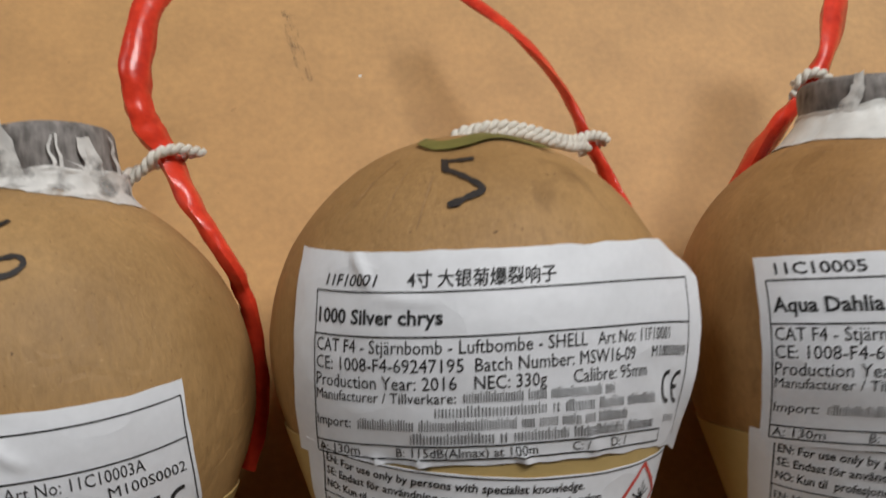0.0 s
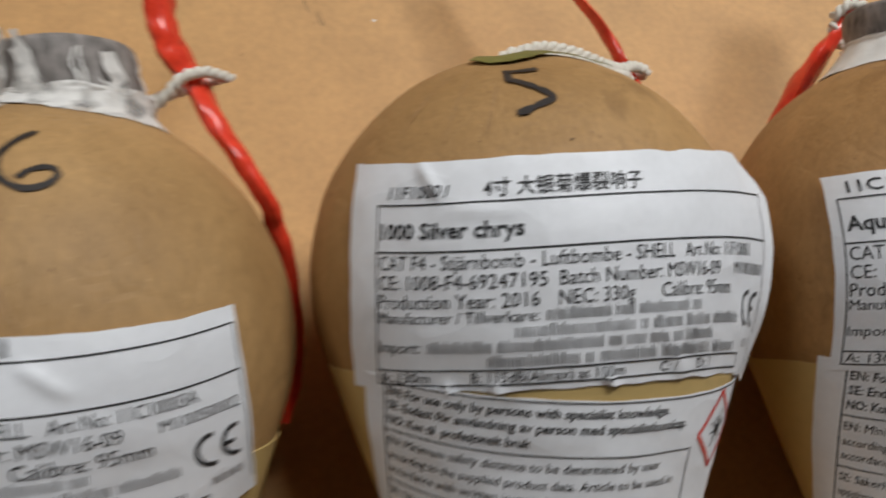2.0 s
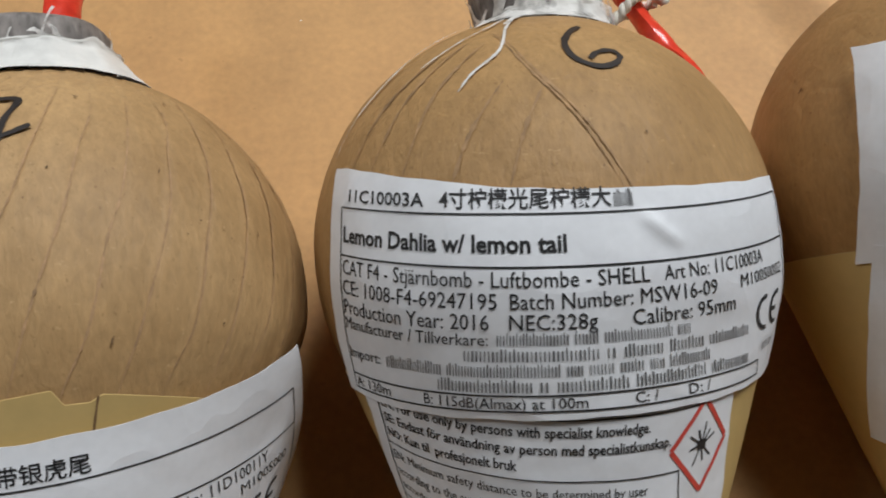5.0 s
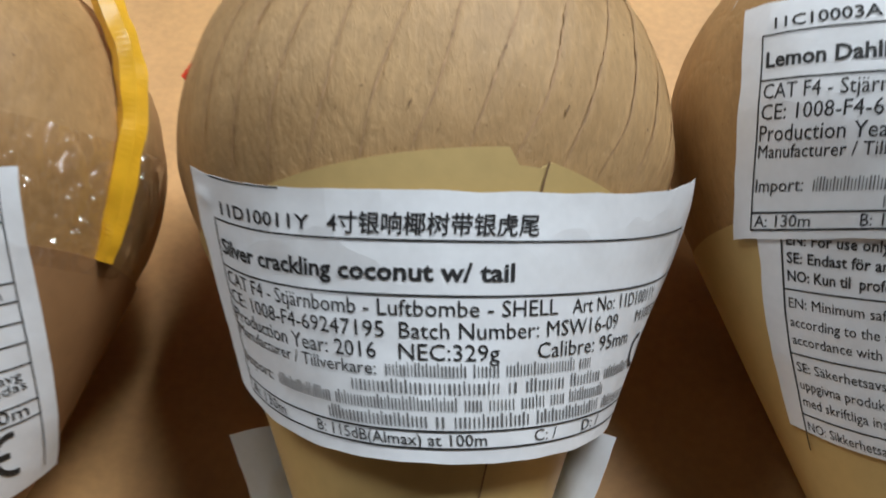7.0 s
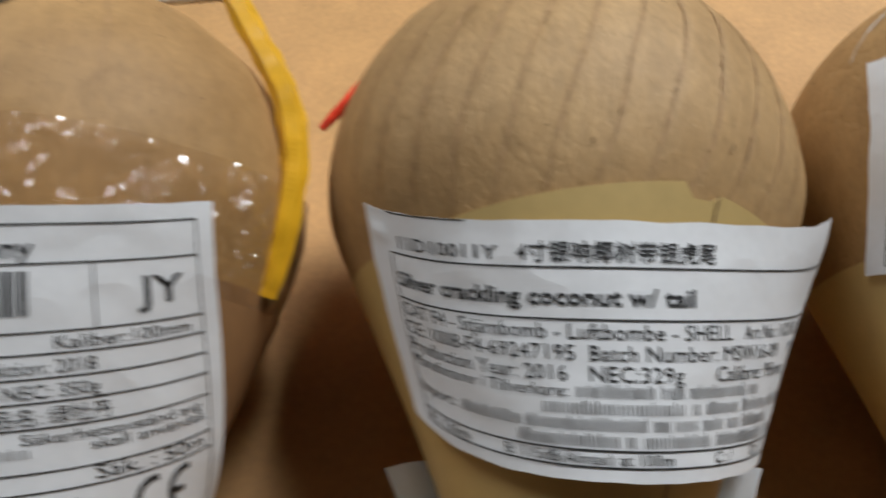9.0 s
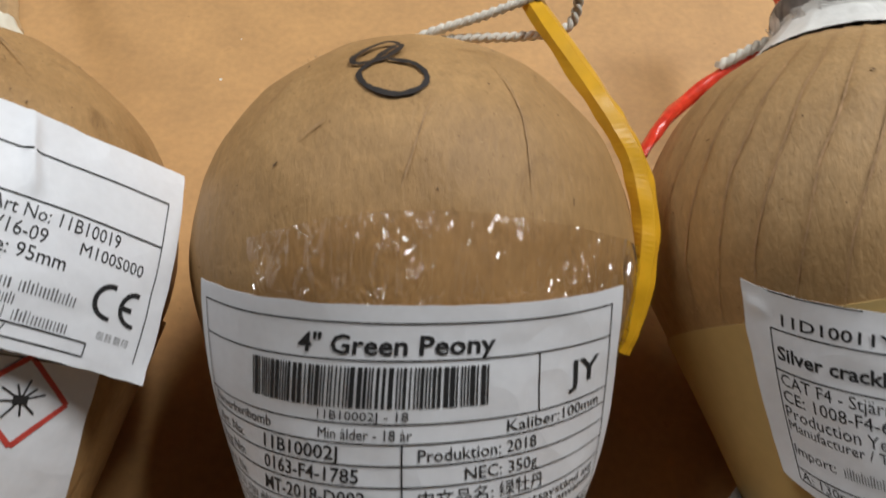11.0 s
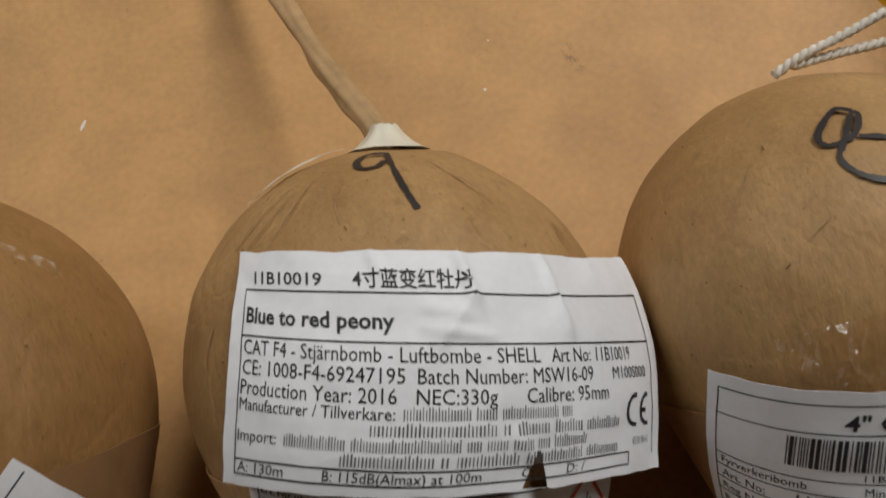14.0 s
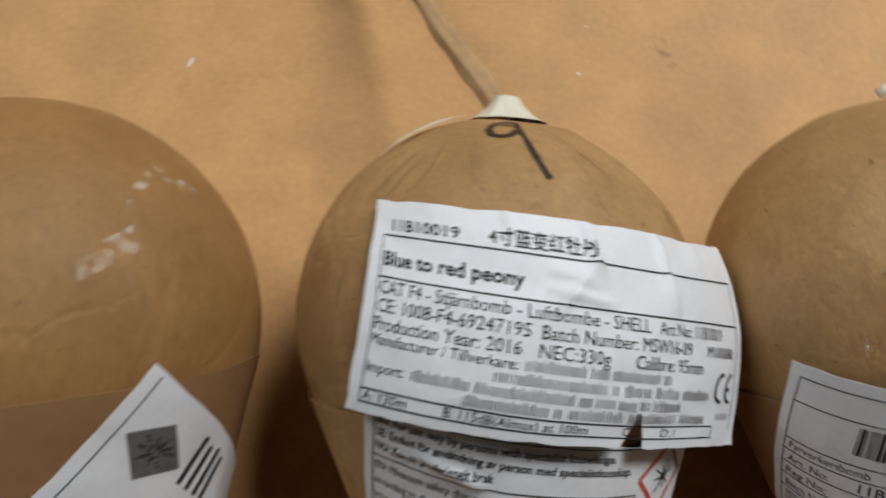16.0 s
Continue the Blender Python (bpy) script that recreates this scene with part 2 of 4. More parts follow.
def chalk(name, colour, scale, low, most):
    """Dust or grime that covers its patch unevenly and thins out."""
    m = bpy.data.materials.new(name)
    m.use_nodes = True
    n, l = m.node_tree.nodes, m.node_tree.links
    b = n["Principled BSDF"]
    b.inputs["Base Color"].default_value, b.inputs["Roughness"].default_value = (*colour, 1), 0.95
    co, tex, ramp = n.new("ShaderNodeTexCoord"), n.new("ShaderNodeTexNoise"), n.new("ShaderNodeValToRGB")
    tex.inputs["Scale"].default_value, tex.inputs["Detail"].default_value = scale, 6
    ramp.color_ramp.elements[0].position, ramp.color_ramp.elements[1].position = low, low + 0.26
    ramp.color_ramp.elements[1].color = (most, most, most, 1)
    l.new(co.outputs["Object"], tex.inputs["Vector"])
    l.new(tex.outputs[0], ramp.inputs[0])
    l.new(ramp.outputs[0], b.inputs["Alpha"])
    return m


CHALK = chalk("chalk_dust", (0.66, 0.60, 0.50), 260, 0.46, 0.45)
SMUDGE = chalk("grey_smudge", (0.20, 0.16, 0.11), 330, 0.44, 0.42)


# ---------------------------------------------------------------- building helpers
def mesh_of(bm, name, smooth=True):
    me = bpy.data.meshes.new(name)
    bm.normal_update()
    bm.to_mesh(me)
    bm.free()
    if smooth:
        for p in me.polygons:
            p.use_smooth = True
    return me


def part(name, bm, mat, parent, label="", smooth=True):
    ob = new(name, mesh_of(bm, name, smooth))
    ob.data.materials.append(mat)
    ob.parent = parent
    if label:
        tagged(ob, label)
    return ob


def box(bm, x0, y0, z0, x1, y1, z1):
    v = [bm.verts.new((x, y, z)) for x in (x0, x1) for y in (y0, y1) for z in (z0, z1)]
    for f in ((0, 1, 3, 2), (4, 6, 7, 5), (0, 4, 5, 1), (2, 3, 7, 6), (0, 2, 6, 4), (1, 5, 7, 3)):
        bm.faces.new([v[i] for i in f])


CUP_ANGLES = {0.0486: 20, 0.0497: 19, 0.0473: 21}  # half angle of the conical lift cup, by the shell's radius; the others 18

FLATTENED = {0.0497: (0.003, 0.94)}  # one shell's flattening and drawn-in cup sides, shaped to fit the camera's view
MM = 0.001


def cup(R):
    return radians(CUP_ANGLES.get(round(R, 4), 18))


def profile(s, R):
    """Height along the axis and radius at s metres of paper above the equator."""
    g = cup(R)
    if s >= -R * g:
        return R * math.sin(s / R), R * math.cos(s / R)
    q = -s - R * g
    return -R * math.sin(g) - q * math.cos(g), R * math.cos(g) - q * math.sin(g)


def spot(R, phi, s, lift=0.0):
    """A place on the shell's skin, lifted off it. phi in radians from the face, s in metres from the equator."""
    h, r = profile(s, R)
    slope = max(s / R, -cup(R))
    r, h = r + lift * math.cos(slope), h + lift * math.sin(slope)
    narrow, flat = FLATTENED.get(round(R, 4), (0, 1))
    return Vector((r * math.sin(phi) * (1 - narrow * max(0, -s / MM - 8)), h, r * math.cos(phi) * flat))


class Soup:
    """Loose faces gathered for one mesh."""

    def __init__(self):
        self.v, self.f = [], []

    def strip(self, left, right, closed=False):
        base, n = len(self.v), len(left)
        for a, b in zip(left, right):
            self.v += [tuple(a), tuple(b)]
        for i in range(n if closed else n - 1):
            j = (i + 1) % n
            self.f.append((base + 2 * i, base + 2 * i + 1, base + 2 * j + 1, base + 2 * j))

    def grid(self, rows):
        base, w = len(self.v), len(rows[0])
        for row in rows:
            self.v += [tuple(p) for p in row]
        for i in range(len(rows) - 1):
            for j in range(w - 1):
                a = base + i * w + j
                self.f.append((a, a + w, a + w + 1, a + 1))

    def link(self, name, mat, parent, label="", smooth=True):
        me = bpy.data.meshes.new(name)
        me.from_pydata(self.v, [], self.f)
        me.validate()
        me.polygons.foreach_set("use_smooth", [smooth] * len(me.polygons))
        me.materials.append(mat)
        ob = new(name, me)
        ob.parent = parent
        if label:
            tagged(ob, label)
        return ob


def glide(points, steps=6):
    """A smooth line through the points."""
    p = [Vector(q) for q in points]
    p = [2 * p[0] - p[1]] + p + [2 * p[-1] - p[-2]]
    out = []
    for a, b, c, d in zip(p, p[1:], p[2:], p[3:]):
        for i in range(steps):
            t = i / steps
            out.append(0.5 * (2 * b + (c - a) * t + (2 * a - 5 * b + 4 * c - d) * t * t + (3 * b - a - 3 * c + d) * t ** 3))
    return out + [p[-2]]


def tube(soup, line, radii, sides=12, flat=1.0, rough=0.0, seed=0.0, twist=0.0, flutes=0.0):
    """A tube round a line; flat < 1 squashes it, rough crumples its skin."""
    n, up, rows = len(line), Vector((0, 0, 1)), []
    for i, p in enumerate(line):
        way = (line[min(i + 1, n - 1)] - line[max(i - 1, 0)]).normalized()
        side = way.cross(up)
        side = side.normalized() if side.length > 0.05 else Vector((1, 0, 0))
        top = side.cross(way)
        r = radii[0] + (radii[-1] - radii[0]) * i / (n - 1) if len(radii) == 2 else float(np.interp(i / (n - 1), np.linspace(0, 1, len(radii)), radii))
        ring = []
        for j in range(sides + 1):
            a = 2 * math.pi * (j % sides) / sides
            k = 1 + rough * noise.noise(Vector((math.cos(a) * 1.3 + seed, math.sin(a) * 1.3, i * 0.22))) + flutes * math.cos(6 * a + 1.2 * math.sin(i * 0.1))
            b = a + twist * i
            x, y = r * k * math.cos(a), r * k * flat * math.sin(a)
            ct, st = math.cos(twist * i), math.sin(twist * i)
            ring.append(p + side * (x * ct - y * st) + top * (x * st + y * ct))
        rows.append(ring)
    soup.grid(rows)
    for ring, turn in ((rows[0], 1), (rows[-1], -1)):
        base = len(soup.v)
        soup.v += [tuple(q) for q in ring[:-1]]
        soup.f.append(tuple(range(base, base + sides))[::turn])


def cord(soup, line, thick=0.55 * MM, pitch=2.2 * MM):
    """A twisted string of two strands."""
    length, at = 0.0, [0.0]
    for a, b in zip(line, line[1:]):
        length += (b - a).length
        at.append(length)
    up = Vector((0.1, 0.2, 1)).normalized()
    for phase in (0, math.pi):
        strand = []
        for i, p in enumerate(line):
            way = (line[min(i + 1, len(line) - 1)] - line[max(i - 1, 0)]).normalized()
            side = way.cross(up).normalized()
            top = side.cross(way)
            a = at[i] / pitch * 2 * math.pi + phase
            strand.append(p + (side * math.cos(a) + top * math.sin(a)) * thick * 0.75)
        tube(soup, strand, [thick, thick], 6)


# ---------------------------------------------------------------- lettering
_glyphs = {}


def lettering(body, bold=0.0, lean=0.0):
    """Flat letters of the built-in font: points, faces and the extent."""
    key = (body, bold, lean)
    if key not in _glyphs:
        cu = bpy.data.curves.new("letters", "FONT")
        cu.body, cu.size, cu.resolution_u, cu.offset, cu.shear = body, 1.0, 2, bold, lean
        ob = new("letters", cu)
        bpy.context.view_layer.update()
        me = bpy.data.meshes.new_from_object(ob.evaluated_get(bpy.context.evaluated_depsgraph_get()))
        v = [(p.co.x, p.co.y) for p in me.vertices]
        f = [tuple(p.vertices) for p in me.polygons]
        bpy.data.objects.remove(ob)
        bpy.data.curves.remove(cu)
        bpy.data.meshes.remove(me)
        xs = [p[0] for p in v] or [0, 1]
        _glyphs[key] = (v, f, min(xs), max(xs))
    return _glyphs[key]


CAP = 0.70  # height of a capital of the built-in font at size 1


class Sheet:
    """A paper label on a shell, in millimetres: x along its rows from the printed frame's left line, y up from the frame's top line."""

    def __init__(self, shell, R, u0, s0, turn=0.0, tall=1.0, sag=0.0, mid=45.0, taper=0.0, lift=0.25, flare=0.0, flare_left=0.0,
                 crumple=0.25, creases=(), seed=0.0, sag_right=None, bow=0.0, skew=0.0, wide=1.0, drift=None, stand=(0, 0, 0, 0), curl=0.0):
        self.wide, self.drift, self.stand, self.curl = wide, drift, stand, curl
        self.sag_right, self.bow, self.skew = sag if sag_right is None else sag_right, bow, skew
        self.shell, self.R, self.u0, self.s0, self.tall, self.sag, self.mid = shell, R / MM, u0, s0, tall, sag, mid
        self.c, self.s = math.cos(radians(turn)), math.sin(radians(turn))
        self.taper, self.lift, self.flare, self.flare_left, self.crumple, self.creases, self.seed = taper, lift, flare, flare_left, crumple, creases, seed
        self.r0 = profile(s0 * MM, R)[1] / MM
        self.ink, self.red, self.grey = Soup(), Soup(), Soup()

    def at(self, x, y, up=0.0):
        s = self.s0 + self.tall * (x * self.s + y * self.c) + (self.sag if x < self.mid else self.sag_right) * (1 - self.bow * y) * (x - self.mid) ** 2
        u = self.u0 + x * self.wide * self.c - y * self.s - y * self.skew
        X, Y = (x - 45) / 45, (y + 14) / 20
        if self.drift:  # warp along and across the rows, fitted to where the print lies in the camera's view
            terms = (1, X, Y, X * X, X * Y, Y * Y, X ** 3, X * X * Y)
            u += sum(a * b for a, b in zip(self.drift[:8], terms))
            s += sum(a * b for a, b in zip(self.drift[8:], terms))
        r = profile(s * MM, self.R * MM)[1] / MM
        phi = u / r * (r / self.r0) ** self.taper
        lift = self.lift + self.flare * max(0, (x - 55) / 45) ** 2 + self.flare_left * max(0, (25 - x) / 30) ** 2
        c0, cx, cy, cxx = self.stand
        lift = max(0.3, lift + c0 + cx * X + cy * Y + cxx * X * X) + self.curl * max(0, (x - 84) / 16) ** 2
        lift += self.crumple * (1 + noise.noise(Vector((x * 0.07 + self.seed, y * 0.09, self.seed))) + 0.4 * noise.noise(Vector((x * 0.21, y * 0.25 + self.seed, 1))))
        for ax, ay, bx, by, high, wide in self.creases:
            along = Vector((bx - ax, by - ay))
            t = min(1, max(0, Vector((x - ax, y - ay)).dot(along) / along.length_squared))
            away = math.hypot(x - ax - along.x * t, y - ay - along.y * t)
            lift += 1.35 * high * math.exp(-(away / wide / 0.85) ** 2) * (1 - abs(2 * t - 1) ** 3)
        return spot(self.R * MM, phi, s * MM, (lift + up) * MM)

    def paper(self, name, x0, x1, y0, y1, label="", edge=0.25, notch=None, cut=None):
        """The sheet itself, closed, with slightly uneven cut edges."""
        nx, ny = max(8, round((x1 - x0) / 1.0)), max(6, round((y1 - y0) / 1.0))
        top, low = [], []
        for j in range(ny + 1):
            a, b = [], []
            for i in range(nx + 1):
                fx, fy = i / nx, j / ny
                x = x0 + (x1 - x0) * fx
                y = y0 + ((cut(x) if cut else y1) - y0) * fy
                wob = lambda q: edge * noise.noise(Vector((q * 0.16, self.seed, 3)))  # noqa: E731
                x += wob(y + 50) * (1 - fx) + wob(y) * fx
                y += wob(x + 90) * (1 - fy) + wob(x) * fy
                if notch and y < notch[2]:
                    nx0, nx1, ny1 = notch
                    depth = (ny1 - y) / (ny1 - y0)
                    gap = (nx1 - nx0) / 2 * depth
                    mid = (nx0 + nx1) / 2
                    if abs(x - mid) < 4:
                        x = mid + (gap + (4 - gap) * abs(x - mid) / 4) * (1 if x > mid else -1)
                a.append(self.at(x, y, 0.1))
                b.append(self.at(x, y, 0.0))
            top.append(a)
            low.append(b)
        if notch:
            split = [i for i in range(nx + 1) if x0 + (x1 - x0) * i / nx <= (notch[0] + notch[1]) / 2][-1]
        soup = Soup()
        soup.grid([r[::-1] for r in top])
        soup.grid(low)
        if notch:
            w = nx + 1
            bad = set()
            for j in range(ny):
                if y0 + (y1 - y0) * j / ny < notch[2] - 0.8:
                    bad |= {j * nx + (nx - 1 - split), (ny * nx) + j * nx + split}
            soup.f = [f for q, f in enumerate(soup.f) if q not in bad]
        soup.strip([r[0] for r in top], [r[0] for r in low])
        soup.strip([r[-1] for r in low], [r[-1] for r in top])
        soup.strip(low[0], top[0])
        soup.strip(top[-1], low[-1])
        self.ob = soup.link(name, PAPER, self.shell, label)
        return self

    def put(self, soup, pts, faces, up=0.24):
        base = len(soup.v)
        soup.v += [tuple(self.at(x, y, up)) for x, y in pts]
        soup.f += [tuple(base + i for i in f) for f in faces]

    def text(self, body, x0, x1, y, cap, bold=0.0, lean=0.0, soup=None):
        v, f, a, b = lettering(body, bold, lean)
        kx, ky = (x1 - x0) / (b - a), cap / CAP
        self.put(soup or self.ink, [(x0 + (px - a) * kx, y + py * ky) for px, py in v], f)

    def line(self, x0, y0, x1, y1, wide=0.28, soup=None):
        n = max(1, round(math.hypot(x1 - x0, y1 - y0) / 1.5))
        dx, dy = x1 - x0, y1 - y0
        long = math.hypot(dx, dy)
        ox, oy = -dy / long * wide / 2, dx / long * wide / 2
        left = [self.at(x0 + dx * i / n + ox, y0 + dy * i / n + oy, 0.24) for i in range(n + 1)]
        right = [self.at(x0 + dx * i / n - ox, y0 + dy * i / n - oy, 0.24) for i in range(n + 1)]
        (soup or self.ink).strip(right, left)

    def bars(self, x0, x1, y, cap, words, soup=None):
        """Writing that stays unlettered: plain rows of fine upright bars of its size."""
        k, x = (x1 - x0) / (sum(words) + 0.6 * (len(words) - 1)), x0
        rng = random.Random(round(x0 * 10 + y * 100))
        for w in words:
            for i in range(5 * w // 2):
                high = cap * rng.choice((0.78, 0.78, 0.98 if w > 2 else 0.78))
                self.line(x + k * 0.2, y, x + k * 0.2, y + high, k * rng.uniform(0.1, 0.2), soup or self.grey)
                x += k * w / (5 * w // 2)
            x += 0.6 * k

    def arc(self, cx, cy, r, a0, a1, wide, soup=None):
        pts = [(cx + r * math.cos(radians(a0 + (a1 - a0) * i / 14)), cy + r * math.sin(radians(a0 + (a1 - a0) * i / 14))) for i in range(15)]
        for (ax, ay), (bx, by) in zip(pts, pts[1:]):
            self.line(ax, ay, bx, by, wide, soup)

    def conformity_mark(self, x, y, r):
        """The two round letters of the conformity mark."""
        self.arc(x, y, r, 80, 280, r * 0.3)
        self.arc(x + r * 1.75, y, r, 80, 280, r * 0.3)
        self.line(x + r * 0.8, y, x + r * 1.55, y, r * 0.3)

    def burst(self, cx, cy, r, soup, wide):
        """A bursting charge: a small body with rays."""
        for a, k in ((20, 1), (45, 0.8), (75, 0.95), (110, 0.7), (150, 0.9), (190, 0.8), (235, 1), (280, 0.7), (320, 0.85)):
            c, s = math.cos(radians(a)), math.sin(radians(a))
            self.line(cx + c * r * 0.2, cy + s * r * 0.2, cx + c * r * k, cy + s * r * k, wide, soup)
        self.line(cx - r * 0.3, cy, cx + r * 0.3, cy, r * 0.4, soup)

    def done(self):
        if self.ink.f:
            self.ink.link("print", INK, self.ob, "black printed frame and lettering", False)
        if self.grey.f:
            tagged(self.grey.link("small_print", GREY_INK, self.ob, "dark grey small print", False), kind="stuff")
        if self.red.f:
            self.red.link("hazard_diamond", RED_INK, self.ob, "red printed diamond outline", False)


def data_label(sheet, number, chinese, title, title_end, charge, number_end=17.9, cn=(23.8, 53.7), serial="M100S000", lean=0.0, extra=0, mark=86.5):
    """The upper data label that most of the shells carry."""
    t, l = sheet.text, sheet.line
    l(0, 0, 95, 0, 0.34)
    l(0, -9.1, 95, -9.1, 0.34)
    l(95, 0, 95, -33)
    l(0, 0, 0, -34.6)
    l(0, -31.7, 84, -31.7, 0.34)
    l(0, -34.6, 84, -34.6, 0.34)
    l(84, -31.7, 84, -34.6)
    t(number, 2.4, number_end, 1.2, 2.5, 0.012, lean)
    if chinese:
        t(chinese, cn[0], cn[1], 1.2, 2.8, 0.012)
    if extra:
        sheet.bars(cn[1] + 0.4, cn[1] + 0.4 + extra, 0.8, 3.3, (5,), sheet.ink)
    t(title, 0.9, title_end, -6.6, 3.0, 0.024)
    t("CAT F4 - Stjärnbomb - Luftbombe - SHELL", 0.8, 59.2, -12.5, 2.75)
    t("Art No: " + number, 61.8, 85.5, -12.5, 2.6)
    t("CE: 1008-F4-69247195", 0.7, 33.9, -16.2, 2.75)
    t("Batch Number: MSW16-09", 36.1, 72.2, -16.2, 2.75)
    t(serial, 78.2, 77.8 + 1.75 * len(serial), -16.0, 2.3)
    t("Production Year: 2016", 0.6, 32.5, -19.8, 2.75)
    t("NEC:" + charge, 35.9, 50.1, -19.8, 2.75)
    t("Calibre: 95mm", 55.9, 76.4, -19.8, 2.75)
    t("Manufacturer / Tillverkare:", 0.6, 32.3, -22.6, 2.2)
    sheet.bars(33.6, 66.2, -22.6, 2.4, (9, 3, 9, 2))
    sheet.bars(27.9, 80.1, -25.5, 2.4, (13, 1, 4, 4, 6))
    t("Import:", 0.6, 10.0, -28.2, 2.2)
    sheet.bars(11.6, 70.0, -28.3, 2.4, (9, 14, 2, 3, 3, 2, 6))
    sheet.bars(22.9, 80.0, -31.1, 2.4, (10, 1, 7, 8, 6))
    t("A: 130m", 0.8, 12.0, -34.1, 2.0)
    t("B: 115dB(Almax) at 100m", 20.1, 47.9, -34.1, 2.0)
    t("C: /", 55.5, 59.5, -34.1, 2.0)
    t("D: /", 65.2, 69.8, -34.1, 2.0)
    sheet.conformity_mark(mark, -22.5, 3.1)
    sheet.bars(85.5, 92.5, -30.2, 2.2, (2, 2, 2, 2))


def safety_label(sheet, wide=90, diamond=(77.0, -9.5), crop=0):
    """The lower safety label with its three languages and the hazard diamond."""
    t, l = sheet.text, sheet.line
    l(0, 0, wide, 0, 0.3)
    l(0, 0, 0, -46, 0.34)
    l(66, -12, 66, -40)
    t("EN: For use only by persons with specialist knowledge.", 0.9, 57.9, -3.3, 2.05, 0.016)
    t("SE: Endast för användning av person med specialistkunskap.", 0.9, 63.3, -6.7, 2.05, 0.016)
    t("NO: Kun til  profesjonelt bruk", 0.9, 30.9, -10.2, 2.05, 0.016)
    l(0, -11.9, 66, -11.9, 0.3)
    t("EN: Minimum safety distance to be determined by user", 0.9, 58, -15.4, 2.0, 0, 0, sheet.ink)
    t("according to the supplied product data. Article to be used in", 0.9, 62, -19.2, 2.0)
    t("accordance with written instructions", 0.9, 39, -22.8, 2.0)
    l(0, -24.9, 66, -24.9, 0.3)
    t("SE: Säkerhetsavstånd", 0.9, 23, -28.5, 2.0)
    sheet.bars(24, 58, -28.5, 2.0, (5, 8, 2, 10))
    t("uppgivna produktdata.", 0.9, 23.5, -32.2, 2.0)
    sheet.bars(24.5, 60, -32.2, 2.0, (7, 5, 8, 2, 5))
    t("med skriftliga instruktioner", 0.9, 29, -35.8, 2.0)
    l(0, -37.8, 66, -37.8, 0.3)
    t("NO: Sikkerhetsavstand", 0.9, 24, -41.2, 2.0)
    sheet.bars(25, 58, -41.2, 2.0, (4, 9, 3, 8))
    cx, cy = diamond
    d = 9.0
    for a, b in (((0, d), (d, 0)), ((d, 0), (0, -d)), ((0, -d), (-d, 0)), ((-d, 0), (0, d))):
        l(cx + a[0], cy + a[1], cx + b[0], cy + b[1], 1.1, sheet.red)
    sheet.burst(cx, cy, 4.6, sheet.ink, 0.4)


# ---------------------------------------------------------------- pieces of a shell
def paper_body(shell, R, seed, mat, strips=False):
    """The wrapped ball and cone, with faint flats and dents in the paper."""
    rows, n = [], 324 if strips else 96
    ss = [R * math.pi / 2 * (1 - i / 34) for i in range(1, 34)] + [-R * cup(R) * i / 8 for i in range(8)] + [-R * cup(R) - 0.07 * i / 20 for i in range(21)]
    for s in ss:
        row = []
        for i in range(n + 1):
            phi = 2 * math.pi * (i % n) / n
            p = spot(R, phi, s)
            dent = abs(noise.noise(p * 45 + Vector((seed, 0, 0)))) * (0.45 if strips or R > 0.0479 else 1.3) + abs(noise.noise(p * 160 + Vector((0, seed, 0)))) * 0.18
            if strips:  # overlapping paper strips, each a step higher than the next
                deg = (math.degrees(phi) + 180) % 360 - 180
                dent += 0.32 * ((deg - 0.37 * s / MM + 88 + 0.25 * math.sin(s * 300)) / 10.3 % 1.0)
            row.append(spot(R, phi, s, -dent * MM))
        rows.append(row)
    soup = Soup()
    soup.grid([r[::-1] for r in rows])
    for ring, turn in ((rows[0], -1), (rows[-1], 1)):
        base = len(soup.v)
        soup.v += [tuple(q) for q in ring[:-1]]
        soup.f.append(tuple(range(base, base + n))[::turn])
    return soup.link("body", mat, shell, "brown kraft paper wrapping")


def sleeve(shell, R, mat, edge, label, lift=0.3):
    """A paper sleeve round the cone, its upper edge given by edge(phi in degrees) in millimetres; open at the base."""
    n, m, rows = 150, 22, []
    for j in range(m + 1):
        row = []
        for i in range(n + 1):
            deg = -180 + 360 * i / n
            top = edge(deg)
            s = top + (-R / MM * cup(R) - 70.2 - top) * j / m
            up = lift + 0.15 * noise.noise(Vector((deg * 0.05 if i < n else -9, s * 0.12, 2 + R * 900)))
            row.append(spot(R, radians(deg), s * MM, (up if j < m else lift * 0.5) * MM))
        rows.append(row)
    soup = Soup()
    soup.grid([r[::-1] for r in rows])
    inner = [spot(R, radians(-180 + 360 * i / n), edge(-180 + 360 * i / n) * MM, -0.1 * MM) for i in range(n + 1)]
    soup.strip(rows[0], inner)
    return soup.link("sleeve", mat, shell, label)


